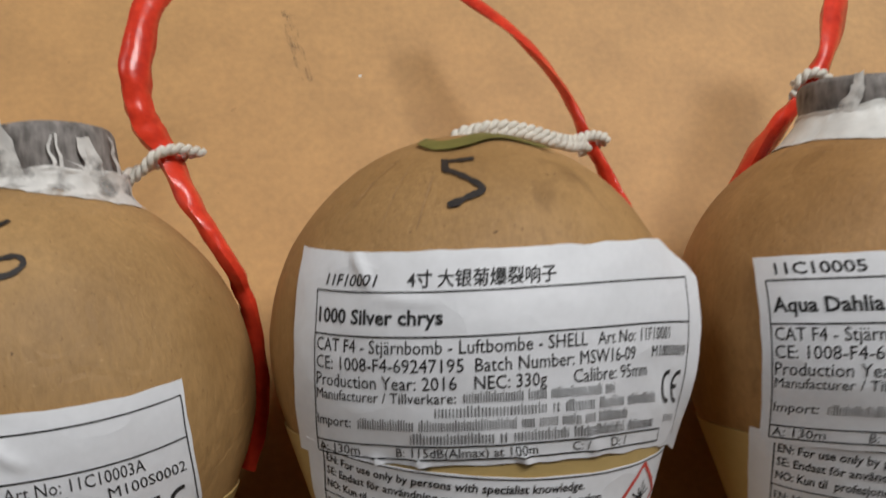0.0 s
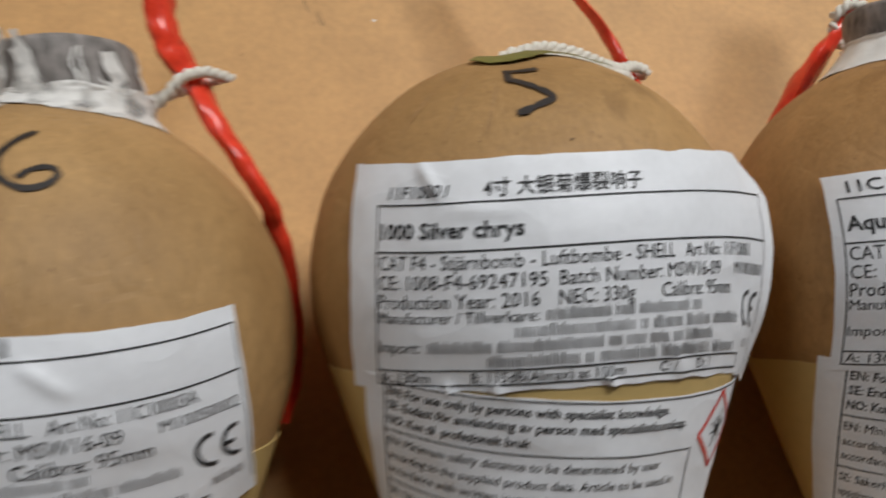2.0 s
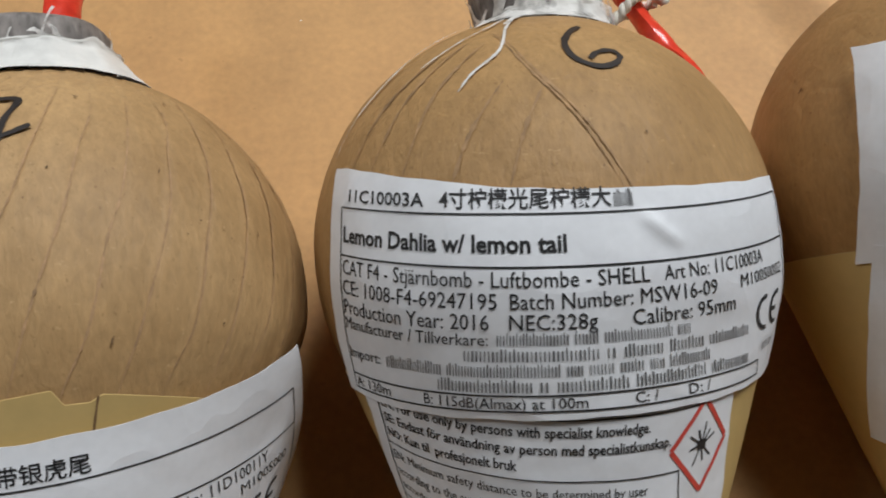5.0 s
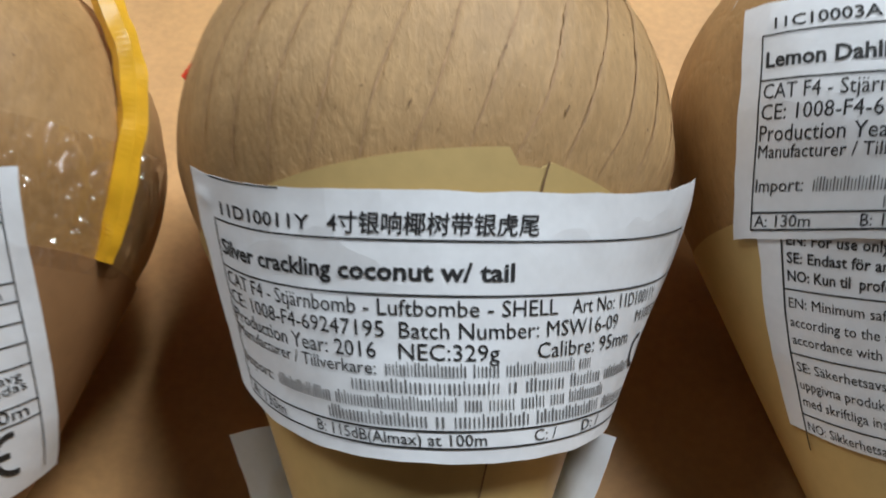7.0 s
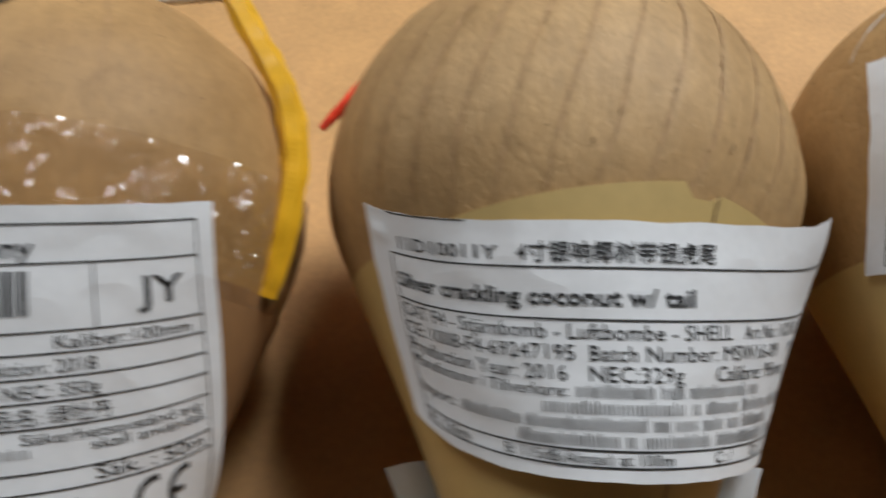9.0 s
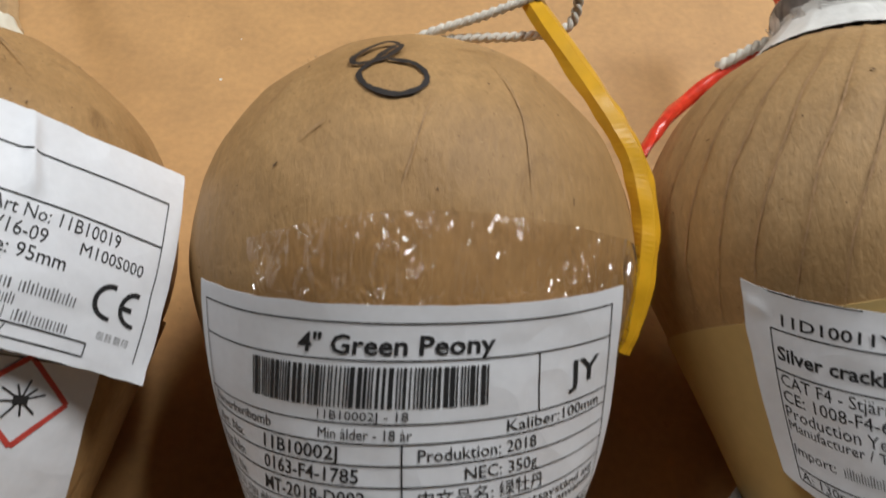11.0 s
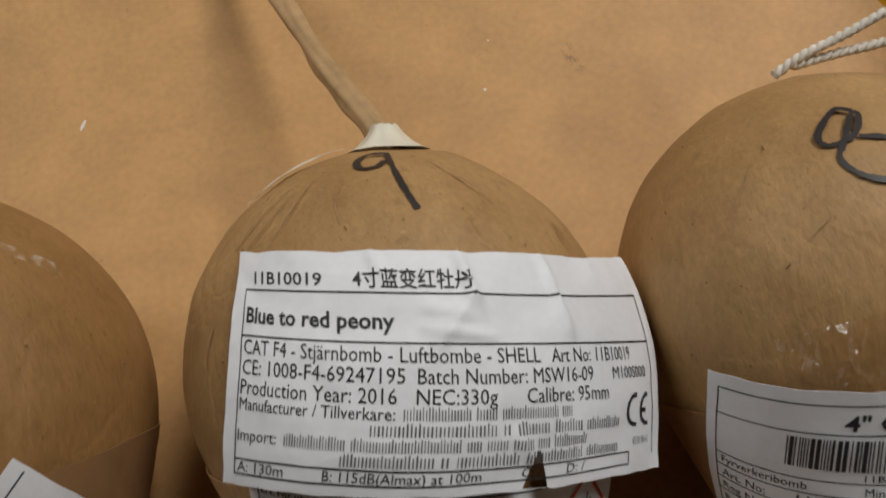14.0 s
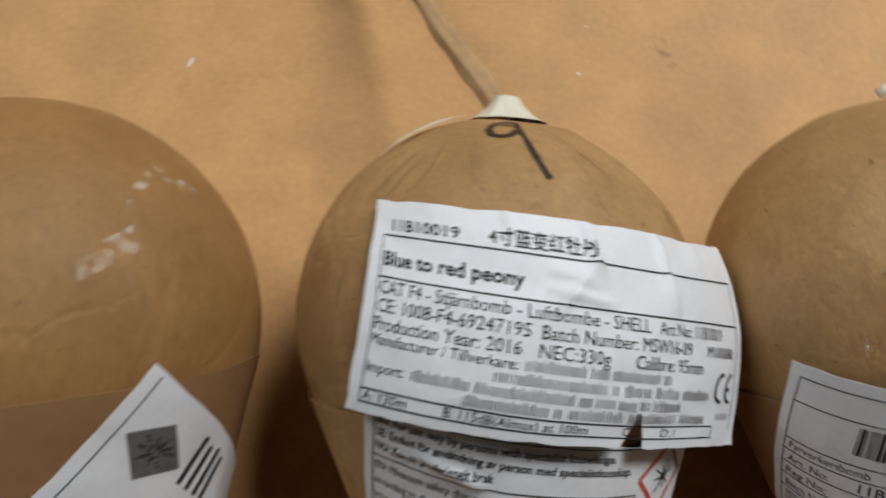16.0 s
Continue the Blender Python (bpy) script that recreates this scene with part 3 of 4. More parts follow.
def stroke(soup, R, pts, wide, lift=0.2, uneven=0.25, steps=5, taper=False):
    """A line drawn on the skin through (degrees, millimetres)."""
    flat = []
    for deg, s in pts:
        flat.append(Vector((radians(deg) * profile(s * MM, R)[1] / MM, s, 0)))
    line = glide(flat, steps)
    left, right = [], []
    for i, p in enumerate(line):
        way = line[min(i + 1, len(line) - 1)] - line[max(i - 1, 0)]
        way = way.normalized() if way.length else Vector((1, 0, 0))
        k = wide / 2 * (1 + uneven * noise.noise(Vector((p.x * 0.9, p.y * 0.9, wide))))
        if taper:
            k *= 0.25 + 0.75 * math.sin(math.pi * (i + 0.5) / len(line))
        for side, out in ((1, left), (-1, right)):
            q = p + Vector((-way.y, way.x, 0)) * k * side
            out.append(spot(R, q.x * MM / max(0.004, profile(q.y * MM, R)[1]), q.y * MM, lift * MM))
    soup.strip(right, left)


def numeral(shell, R, strokes, wide=1.5):
    soup = Soup()
    for n, pts in enumerate(strokes):
        stroke(soup, R, pts, wide * (1 if n == 0 else 0.85), 0.2 + 0.02 * n, 0.5)
    return soup.link("number_mark", MARKER, shell, "hand-drawn black marker numeral", False)


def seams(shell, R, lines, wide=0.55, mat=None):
    """Dark edges of the paper strips wrapped round the ball; the edge shade is in their colour."""
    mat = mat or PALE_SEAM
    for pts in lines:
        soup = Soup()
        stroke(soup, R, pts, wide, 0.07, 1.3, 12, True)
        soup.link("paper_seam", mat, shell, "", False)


def specks(shell, R, seed, count):
    """Small dark flecks and nicks in the paper."""
    rng, soup = random.Random(seed), Soup()
    for _ in range(count):
        deg, s = rng.uniform(-85, 85), rng.uniform(-12, 58)
        a, long = rng.uniform(0, 6.28), rng.choice((0.3, 0.4, 0.5, 0.7, 1.4))
        stroke(soup, R, [(deg, s), (deg + math.cos(a) * long * 0.6, s + math.sin(a) * long * 0.5), (deg + math.cos(a) * long * 1.1, s + math.sin(a) * long)],
               rng.uniform(0.2, 0.45), 0.1, 0.8, 3, True)
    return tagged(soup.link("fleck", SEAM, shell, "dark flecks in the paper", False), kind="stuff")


def neck(shell, R, offset_x, radius, height, tilt, seed, ragged, skirt=3.2, rise=1.2, skirt_mat=None):
    """The grey fuse stub on the pole with torn white tissue round its foot."""
    base = R * 0.90
    rows, n = [], 40
    for j, (h, k) in enumerate(((0, 1.0), (0.15, 1.0), (0.35, 0.985), (0.55, 0.98), (0.75, 0.985), (0.9, 0.97), (0.97, 0.92), (1.0, 0.80), (1.0, 0.4), (0.995, 0.02))):
        row = []
        for i in range(n + 1):
            a = 2 * math.pi * (i % n) / n
            r = radius * k * (1 + 0.05 * noise.noise(Vector((math.cos(a) * 1.5 + seed, math.sin(a) * 1.5, h * 2))))
            y = base + height * h * (1 + 0.06 * noise.noise(Vector((math.cos(a) + seed, math.sin(a), 5))))
            row.append(Vector((offset_x + r * math.sin(a) + tilt * height * h, y, r * math.cos(a))))
        rows.append(row)
    soup = Soup()
    soup.grid(rows)
    stub = soup.link("fuse_stub", NECK, shell, "grey paper-wrapped fuse stub")
    # tissue skirt
    rows, n = [], 120
    for j in range(15):
        row = []
        for i in range(n + 1):
            a = 2 * math.pi * (i % n) / n
            c, s = math.cos(a), math.sin(a)
            rag = noise.noise(Vector((c * 2.2 + seed, s * 2.2, 1)))
            q = j / 14
            if q < 0.45:  # up the stub
                k = (0.45 - q) / 0.45
                r, y = radius * 1.05 + 0.8 * MM * abs(noise.noise(Vector((c * 7, s * 7, k * 2 + seed)))), math.sqrt(R * R - radius * radius) + (rise + 0.3 + 0.8 * noise.noise(Vector((c * 3, s * 3, seed)))) * MM + k * height * (0.07 + 0.22 * ragged * max(0, rag + 0.05))
                row.append(Vector((offset_x + r * s, y, r * c)))
            else:  # out over the ball
                k = (q - 0.45) / 0.55
                r = radius * 1.06 + k * (skirt + 2.6 * rag + 1.2 * ragged * noise.noise(Vector((c * 6, s * 6, seed)))) * MM
                x, z = offset_x + r * s, r * c
                rr = min(math.hypot(x, z), R * 0.98)
                y = math.sqrt(max(0, R * R - rr * rr)) + (0.12 + (rise + 0.8 * noise.noise(Vector((c * 3, s * 3, seed)))) * (1 - k) ** 1.3 + (1.1 - 0.85 * k) * abs(noise.noise(Vector((c * 8, s * 8, k * 1.5 + seed))))) * MM
                row.append(Vector((x, max(y, 0), z)))
        rows.append(row)
    soup = Soup()
    soup.grid([r[::-1] for r in rows])
    soup.link("tissue", skirt_mat or TISSUE, shell, "torn white tissue paper collar")
    # tissue strips glued up the stub
    rng = random.Random(int(seed * 10))
    for deg in range(-84, 90, 14):
        rows, a0, wide, high = [], radians(deg + rng.uniform(-5, 5)), rng.choice((1.0, 2.0, 4.0, 6.0)) * MM, rng.uniform(0.35, 1.0)
        lean, phase = rng.uniform(-0.7, 0.7), rng.uniform(0, 9)
        for i in range(11):
            k, row = i / 10, []
            w = wide * (1 - 0.55 * k) / radius / 2 * (1 + 0.5 * noise.noise(Vector((k * 4, phase, 0))))
            a = a0 + lean * k + 0.12 * noise.noise(Vector((k * 3, phase, 4)))
            for c in range(5):
                b = a + w * (c / 2 - 1)
                rr = radius * 1.03 + (0.35 + 0.5 * noise.noise(Vector((b * 6, k * 5, phase)))) * MM
                row.append(Vector((offset_x + rr * math.sin(b) + tilt * height * k * high, base + 1 * MM + k * height * high + 0.8 * MM * k * noise.noise(Vector((b * 9, phase, 2))), rr * math.cos(b))))
            rows.append(row)
        soup = Soup()
        soup.grid(rows)
        soup.link("tissue_strip", GAUZE, shell)
    return stub


def local(shell, points):
    m = shell.matrix_world.inverted()
    return [m @ (Vector(p) * MM) for p in points]


def fuse(shell, points, radii, mat, label, flat=0.7, rough=0.25, seed=0.0, twist=0.02, sides=14, smooth=True, flutes=0.0):
    soup = Soup()
    tube(soup, glide(local(shell, points), 8), [r * MM for r in radii], sides, flat, rough, seed, twist, flutes)
    return soup.link("fuse", mat, shell, label, smooth)


def string(shell, runs, thick=0.6, label="twisted white cotton string"):
    soup = Soup()
    for pts in runs:
        cord(soup, glide(local(shell, pts), 14), thick * MM, 5.5 * thick * MM)
    return soup.link("string", STRING, shell, label)


def patch(name, shell, R, mat, region, lift, crumple, label, nx=40, ny=16):
    """A piece of paper or tape on the skin; region(a, b) gives (degrees, millimetres) for a and b from 0 to 1."""
    top, low = [], []
    for j in range(ny + 1):
        a, b = [], []
        for i in range(nx + 1):
            deg, s = region(i / nx, j / ny)
            up = (lift(i / nx, j / ny) if callable(lift) else lift) + crumple * noise.noise(Vector((deg * 0.14, s * 0.2, R * 900)))
            a.append(spot(R, radians(deg), s * MM, (up + 0.08) * MM))
            b.append(spot(R, radians(deg), s * MM, up * MM))
        top.append(a)
        low.append(b)
    soup = Soup()
    soup.grid([r[::-1] for r in top])
    if mat is not CLEAR:
        soup.grid(low)
        soup.strip([r[0] for r in top], [r[0] for r in low])
        soup.strip([r[-1] for r in low], [r[-1] for r in top])
        soup.strip(low[0], top[0])
        soup.strip(top[-1], low[-1])
    return soup.link(name, mat, shell, label)


# ---------------------------------------------------------------- the place
def slab(name, x0, y0, z0, x1, y1, z1, mat, label, category):
    bm = bmesh.new()
    box(bm, x0, y0, z0, x1, y1, z1)
    ob = new(name, mesh_of(bm, name, False))
    ob.data.materials.append(mat)
    return tagged(ob, label, category, kind="structure")


# Unseen room added to close the space, kept dark to cut bounced light.
slab("floor", -3.0, -2.5, -0.1, 2.6, 2.5, -0.004, WALL, "plain dark grey floor, assumed under the cardboard", "floor")
slab("ceiling", -3.0, -2.5, 2.5, 2.6, 2.5, 2.6, WALL, "plain dark ceiling, assumed and out of view", "ceiling")
slab("wall_north", -3.0, 2.5, -0.1, 2.6, 2.6, 2.6, WALL, "plain dark grey wall, assumed and out of view", "wall")
slab("wall_south", -3.0, -2.6, -0.1, 2.6, -2.5, 2.6, WALL, "plain dark grey wall, assumed and out of view", "wall")
slab("wall_west", -3.1, -2.6, -0.1, -3.0, 2.6, 2.6, WALL, "plain dark grey wall, assumed and out of view", "wall")
slab("wall_east", 2.6, -2.6, -0.1, 2.7, 2.6, 2.6, WALL, "plain dark grey wall, assumed and out of view", "wall")

board = slab("ground", -1.4, -0.7, -0.004, 0.9, 0.8, 0.0, CARDBOARD, "flat sheet of smooth brown cardboard with faint stains", "cardboard")
flecks = Soup()
for x, y, long, wide, a in ((-18.9, 105.7, 1.2, 1.0, 0.3), (-359.4, 74.7, 1.1, 1.0, 1.0), (-486, 86.2, 4.0, 1.1, 1.1), (-355, 92, 0.6, 0.6, 0), (-150, 100, 0.7, 0.5, 0)):
    c, s = math.cos(a), math.sin(a)
    ring = []
    for i in range(12):
        t = 2 * math.pi * i / 12
        k = 1 + 0.35 * noise.noise(Vector((math.cos(t) * 2 + x, math.sin(t) * 2, 0)))
        px, py = long / 2 * k * math.cos(t), wide / 2 * k * math.sin(t)
        ring.append(Vector(((x + px * c - py * s) * MM, (y + px * s + py * c) * MM, 0.0001)))
    base = len(flecks.v)
    flecks.v += [tuple(p) for p in ring]
    flecks.f.append(tuple(range(base, base + 12)))
tagged(flecks.link("white_fleck", DUST, board, "small white flecks on the cardboard", False), kind="stuff")
smears = Soup()
rng = random.Random(5)
for line, wide in (([(-42.5, 131), (-41, 122), (-38.5, 113), (-36.5, 104)], 4.2), ([(-331, 86), (-330, 79), (-327, 74)], 4.0)):
    pts = glide([(x, y, 0) for x, y in line], 6)
    for i in range(-3, 4):
        soft = [Vector((p.x + i * wide / 7 + rng.uniform(-0.3, 0.3), p.y + rng.uniform(-0.4, 0.4), 0)) for p in pts]
        smears.strip([Vector(((p.x + wide / 16) * MM, p.y * MM, 0.00008)) for p in soft], [Vector(((p.x - wide / 16) * MM, p.y * MM, 0.00008)) for p in soft])
tagged(smears.link("smudge", SMUDGE, board, "faint grey smudges on the cardboard", False), kind="stuff")

# Fittings for the two lamps, unseen and of assumed shape.
for spot_x, spot_y, spot_z, watts in LAMPS:
    lamp = tagged(new("ceiling_light"), "unseen white ceiling light with an assumed long diffuser", "ceiling light", "ceiling lights")
    lamp.location = (spot_x, spot_y, 2.5)
    bm = bmesh.new()
    box(bm, -0.64, -0.16, -0.10, 0.64, 0.16, 0.0)
    part("housing", bm, TISSUE, lamp, smooth=False)
    bm = bmesh.new()
    box(bm, -0.62, -0.14, -0.112, 0.62, 0.14, -0.101)
    part("diffuser", bm, GLOW, lamp, smooth=False)

# number: (centre, radius, turn of the axis)
SHELLS = {
    4: ((0.1056, 0.0045, 0.0487), 0.0487, 0),
    5: ((0.0039, 0.0046, 0.0481), 0.0480, 0),
    6: ((-0.0961, -0.0045, 0.0463), 0.0486, 0),
    7: ((-0.1964, -0.0086, 0.0468), 0.0497, 0),
    8: ((-0.2981, -0.0150, 0.0474), 0.0473, 0),
    9: ((-0.3975, -0.0150, 0.0478), 0.0476, 0),
    10: ((-0.5056, -0.0107, 0.0522), 0.0520, 0),
}
LABELS = {
    4: "brown firework shell with yellow sleeve, grey stub and red fuse",
    5: "brown firework shell numbered 5 with green patch and red fuse",
    6: "brown firework shell numbered 6 with gauze strands and red fuse",
    7: "ribbed brown firework shell numbered 7 with yellow paper sleeve",
    8: "brown firework shell numbered 8 with clear tape and yellow fuse",
    9: "brown firework shell numbered 9 with crumpled label and paper tube",
    10: "brown firework shell with chalk smears and a slanted label",
}
ball = {}
for k, (centre, R, turn) in SHELLS.items():
    shell = new("aerial_shell")
    shell.matrix_world = Matrix.Translation(centre) @ pose(0, 0, 0, 18, 0, turn)
    tagged(shell, LABELS[k], "firework shell", "row of shells")
    paper_body(shell, R, k * 3.1, KRAFTS[k], k == 7)
    specks(shell, R, k, (34, 44, 22, 40, 50, 100, 40)[k - 4])
    ball[k] = (shell, R)
bpy.context.view_layer.update()


def tape_edge(base, wave=0.8, seed=0.0):
    return lambda deg: base + wave * noise.noise(Vector((math.cos(radians(deg)) * 2 + seed, math.sin(radians(deg)) * 2, 0)))


def stepped_edge(deg):
    """Two overlapping strips of tape whose upper edges do not meet."""
    if deg < 17.7:
        return -22.0 + 6.4 * max(0, 1 - (17.7 - deg) / 66) ** 0.8
    if deg < 25.4:
        return -18.3
    return -17.0 - 5.0 * min(1, (deg - 25.4) / 38)


YELLOW_NOTE = "yellowish kraft tape sleeve round the cone"
BROWN_NOTE = "brown paper sleeve round the cone"

# ---- shell with the pale blue flower name
shell, R = ball[4]
sleeve(shell, R, SLEEVE, tape_edge(-24.5, 1.0, 1), YELLOW_NOTE)
low = Sheet(shell, R, -46.0, -25.5, 0, 1, 0.0008, lift=0.55, seed=4.5).paper("lower_label", -7, 88, -50, 1.2, "white safety label with small print")
safety_label(low)
low.done()
top = Sheet(shell, R, -48.0, 11.0, 1.0, 1.0, 0.0, lift=0.9, seed=4.1, crumple=0.2).paper("upper_label", -2.4, 98, -36.2, 5.2, "white printed data label")
data_label(top, "11C10005", "4", "Aqua Dahlia w", 26.5, "330g", cn=(26.2, 28.0), number_end=20.4)
top.done()
neck(shell, R, 0.001, 0.0155, 0.0165, -0.05, 4.4, 0.5, 6.5, 4.0)
fuse(shell, [(126, 118, 42), (122, 103, 45), (112, 82, 48), (104, 71, 47), (96.5, 63, 45), (88, 53, 41), (82, 44, 36), (77, 30, 30)], [4.6, 4.3, 3.6, 3.6, 5.5, 4.6, 3.6], RED, "glossy red paper fuse sleeve", 0.55, 0.3, 4, 0.03, 9)
string(shell, [[(99, 71, 50), (103, 73.5, 52.5), (108, 73, 51.5), (111, 70, 48), (107, 66, 45), (101, 66, 46), (99, 70, 49)]], 0.9)

# ---- shell five
shell, R = ball[5]
sleeve(shell, R, SLEEVE, tape_edge(-18.0, 1.0, 2), YELLOW_NOTE)
low = Sheet(shell, R, -42.5, -25.6, -0.5, 1, 0.0013, 46, drift=(-1.33, -2.80, 1.90, -0.37, 0.42, 0.05, -0.04, -0.13, 3.45, -2.90, -2.18, -0.15, 0.47, -0.22, -0.07, -0.15), lift=0.5, seed=5.5, crumple=0.3).paper("lower_label", -6, 90, -48, 0.5, "creased white safety label with small print")
safety_label(low)
low.done()
top = Sheet(shell, R, -41.8, 13.7, -1.2, 1.0, wide=0.972, drift=(-0.70, -2.54, -0.23, -0.67, -1.32, 0.85, -0.54, 1.03, 0.85, 1.54, -2.19, -0.10, 0.59, -0.67, -1.32, 1.24), stand=(0.13, -0.61, 1.75, -1.40), curl=1.6, lift=0.9, flare=3.4, flare_left=0.5, seed=5.1, crumple=0.28,
            creases=((9, 9, 15, 0, 0.6, 1.3), (15, -1, 30, -2.5, 0.3, 1.6), (15, -34, 17, -38, 0.6, 1.0), (24, -34, 26, -38, 0.6, 0.9), (44, -33, 47, -38, 0.7, 1.1), (56, -24, 62, -37, 0.35, 1.6)))
top.paper("upper_label", -8.0, 101.5, -36.0, 8.8, "white printed data label with creases", 0.5, cut=lambda x: 8.8 if x < 84 else 8.8 - (x - 84) * 0.5)
data_label(top, "11F10001", "4寸 大银菊爆裂响子", "1000 Silver chrys", 29.9, " 330g", number_end=16.0, cn=(22.5, 52.2), lean=0.25, serial="M100S0009")
top.done()
numeral(shell, R, [[(-18.5, 45.5), (-17.0, 41.5), (-15.5, 41.0), (-9.5, 38.5), (-4.2, 34.8), (-8.8, 32.6), (-14.5, 30.6)], [(-18.2, 44.6), (-12, 44.8), (-6, 45.4)], [(-14.8, 30.4), (-11.5, 31.2)]], 1.5)
patch("green_patch", shell, R, GREEN, lambda a, b: (-42 + 84 * a, 53.0 + 3.5 * math.sin(a * 8 + 2.6) + (8 - 4 * abs(2 * a - 1)) * b), 0.5, 0.25, "olive green paper scrap at the top", 40, 12)
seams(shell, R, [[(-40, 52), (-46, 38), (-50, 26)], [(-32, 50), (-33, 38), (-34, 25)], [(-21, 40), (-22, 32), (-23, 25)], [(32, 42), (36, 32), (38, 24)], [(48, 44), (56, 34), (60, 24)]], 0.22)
fuse(shell, [(8, 124, 24), (14, 114, 30), (24, 99.5, 36), (31.6, 85.4, 40), (37.3, 71, 42), (41, 58, 42.5), (46, 46.4, 41), (50, 34, 38), (51, 20, 33)], [2.6, 2.4, 2.7, 2.5, 2.2, 2.6, 2.8], RED, "glossy red paper fuse sleeve", 0.5, 0.3, 5, 0.05, 8)
string(shell, [[(2, 44.5, 65), (1.1, 48.9, 66.5), (7.6, 50.8, 66), (15, 51.8, 64), (24.4, 51.5, 60), (33.2, 54.4, 52), (39.8, 57.8, 48), (45.3, 58.9, 43.5), (43, 59, 39), (38, 56, 42)],
               [(0.2, 46.4, 65), (3, 48, 67.5), (9, 49.3, 66.5), (17, 50, 64.5), (26, 50.1, 59.5), (34, 53.5, 51), (39, 55, 47)],
               [(5, 50, 67), (14, 50.7, 65.2), (22, 50.5, 62), (31, 50.8, 56), (37, 54.6, 49)],
               [(1.0, 45.4, 66), (5, 49, 68.2), (11, 51.2, 66.8), (19, 51.4, 64), (28, 51.6, 58.5), (36, 54.8, 51)]], 0.9)

# ---- shell six
shell, R = ball[6]
sleeve(shell, R, SLEEVE, tape_edge(-22.5, 1.0, 3), YELLOW_NOTE)
low = Sheet(shell, R, -45.5, -35.0, 0, 1, 0.0026, 50, drift=(-2.09, -8.02, 0.56, -3.36, 0.10, 0.88, 0.61, -0.36, 1.65, -1.87, -1.17, 0.19, 0.76, 0.22, -0.37, -0.23), lift=0.5, seed=6.5, crumple=0.3, taper=0.2).paper("lower_label", -5, 84, -42, 1.0, "white safety label with small print")
safety_label(low, 82, (72.5, -8.0))
low.done()
top = Sheet(shell, R, -44.8, -1.0, 0, 0.98, 0.0031, 50, drift=(-3.60, -0.63, 0.50, 0.64, -2.85, 0.36, 0.29, -0.40, 2.53, -1.46, -1.22, -1.61, -0.41, -0.56, 0.38, -0.09), stand=(0.51, -0.32, 0, -0.59), wide=0.965, lift=0.85, seed=6.1, crumple=0.25, flare=1.0, creases=((58, 0, 66, -7, 0.5, 1.3),))
top.paper("upper_label", -4.6, 96, -36.2, 8.2, "white printed data label", 0.3, cut=lambda x: 8.2 - 3.7 * min(1, max(0, x) / 40) - 1.2 * max(0, x - 40) / 56)
data_label(top, "11C10003A", "4寸柠檬光尾柠檬大", "Lemon Dahlia w/ lemon tail", 45.6, "328g", cn=(23.8, 53.6), number_end=20.7, extra=3.4, serial="M100S0002")
top.done()
numeral(shell, R, [[(12.6, 43.0), (7.0, 40.0), (3.6, 35.5), (4.6, 31.0), (9.5, 28.4), (14.5, 29.0), (17.3, 31.2), (15.8, 33.0), (11.4, 32.4), (8.6, 30.6)]], 1.25)
neck(shell, R, 0.0062, 0.0146, 0.0165, -0.12, 6.2, 1.0, skirt_mat=GAUZE)
strands = Soup()
for pts, wide in (([(-16, 60), (-38, 55), (-50, 47), (-56.5, 36), (-63, 28), (-66, 20)], 0.8), ([(-6, 56), (-13, 46), (-14.8, 36), (-22, 30), (-25, 26)], 0.8), ([(-10, 58), (-18, 50), (-22, 47), (-34, 40), (-40, 36)], 0.7),
                  ([(-5, 57), (-9, 54), (-14, 48)], 1.8), ([(-14, 58), (-24, 55), (-28, 50)], 1.8)):
    stroke(strands, R, pts, wide * 0.8, 0.3, 0.7, 8, True)
strands.link("gauze_strand", GAUZE, shell, "fine white gauze strands")
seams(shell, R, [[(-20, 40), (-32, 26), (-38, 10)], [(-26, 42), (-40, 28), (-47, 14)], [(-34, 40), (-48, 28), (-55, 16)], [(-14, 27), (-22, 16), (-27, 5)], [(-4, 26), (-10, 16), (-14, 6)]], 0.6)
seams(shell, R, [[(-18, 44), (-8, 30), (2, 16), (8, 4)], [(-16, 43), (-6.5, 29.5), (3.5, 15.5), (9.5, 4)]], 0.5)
fuse(shell, [(-63, 112, 60), (-67.5, 96, 64), (-71.8, 82, 66), (-73.4, 68, 66), (-72.6, 60, 63.5), (-70.6, 55, 60.5), (-67.4, 50.3, 57), (-62.4, 39.4, 56), (-57.4, 31, 55), (-52.6, 23.4, 51), (-51.2, 20.3, 46), (-49.2, 12.8, 40), (-48.1, 3.0, 33), (-48.4, -8.6, 27), (-51.7, -20.3, 22)], [3.7, 3.7, 3.8, 4.0, 3.7, 3.5, 3.2, 2.6, 2.1], RED, "glossy red paper fuse sleeve", 0.64, 0.3, 6, 0.024, 9)
string(shell, [[(-79, 43, 56), (-76, 42.5, 57.5), (-72, 44.5, 60), (-68.5, 47.5, 62.2), (-64, 49.5, 61), (-60.5, 50.2, 58), (-59, 50.5, 56.5)], [(-78, 46, 54), (-73, 48, 54), (-66, 50, 54.5), (-61.5, 50.5, 56.5)]], 0.8)

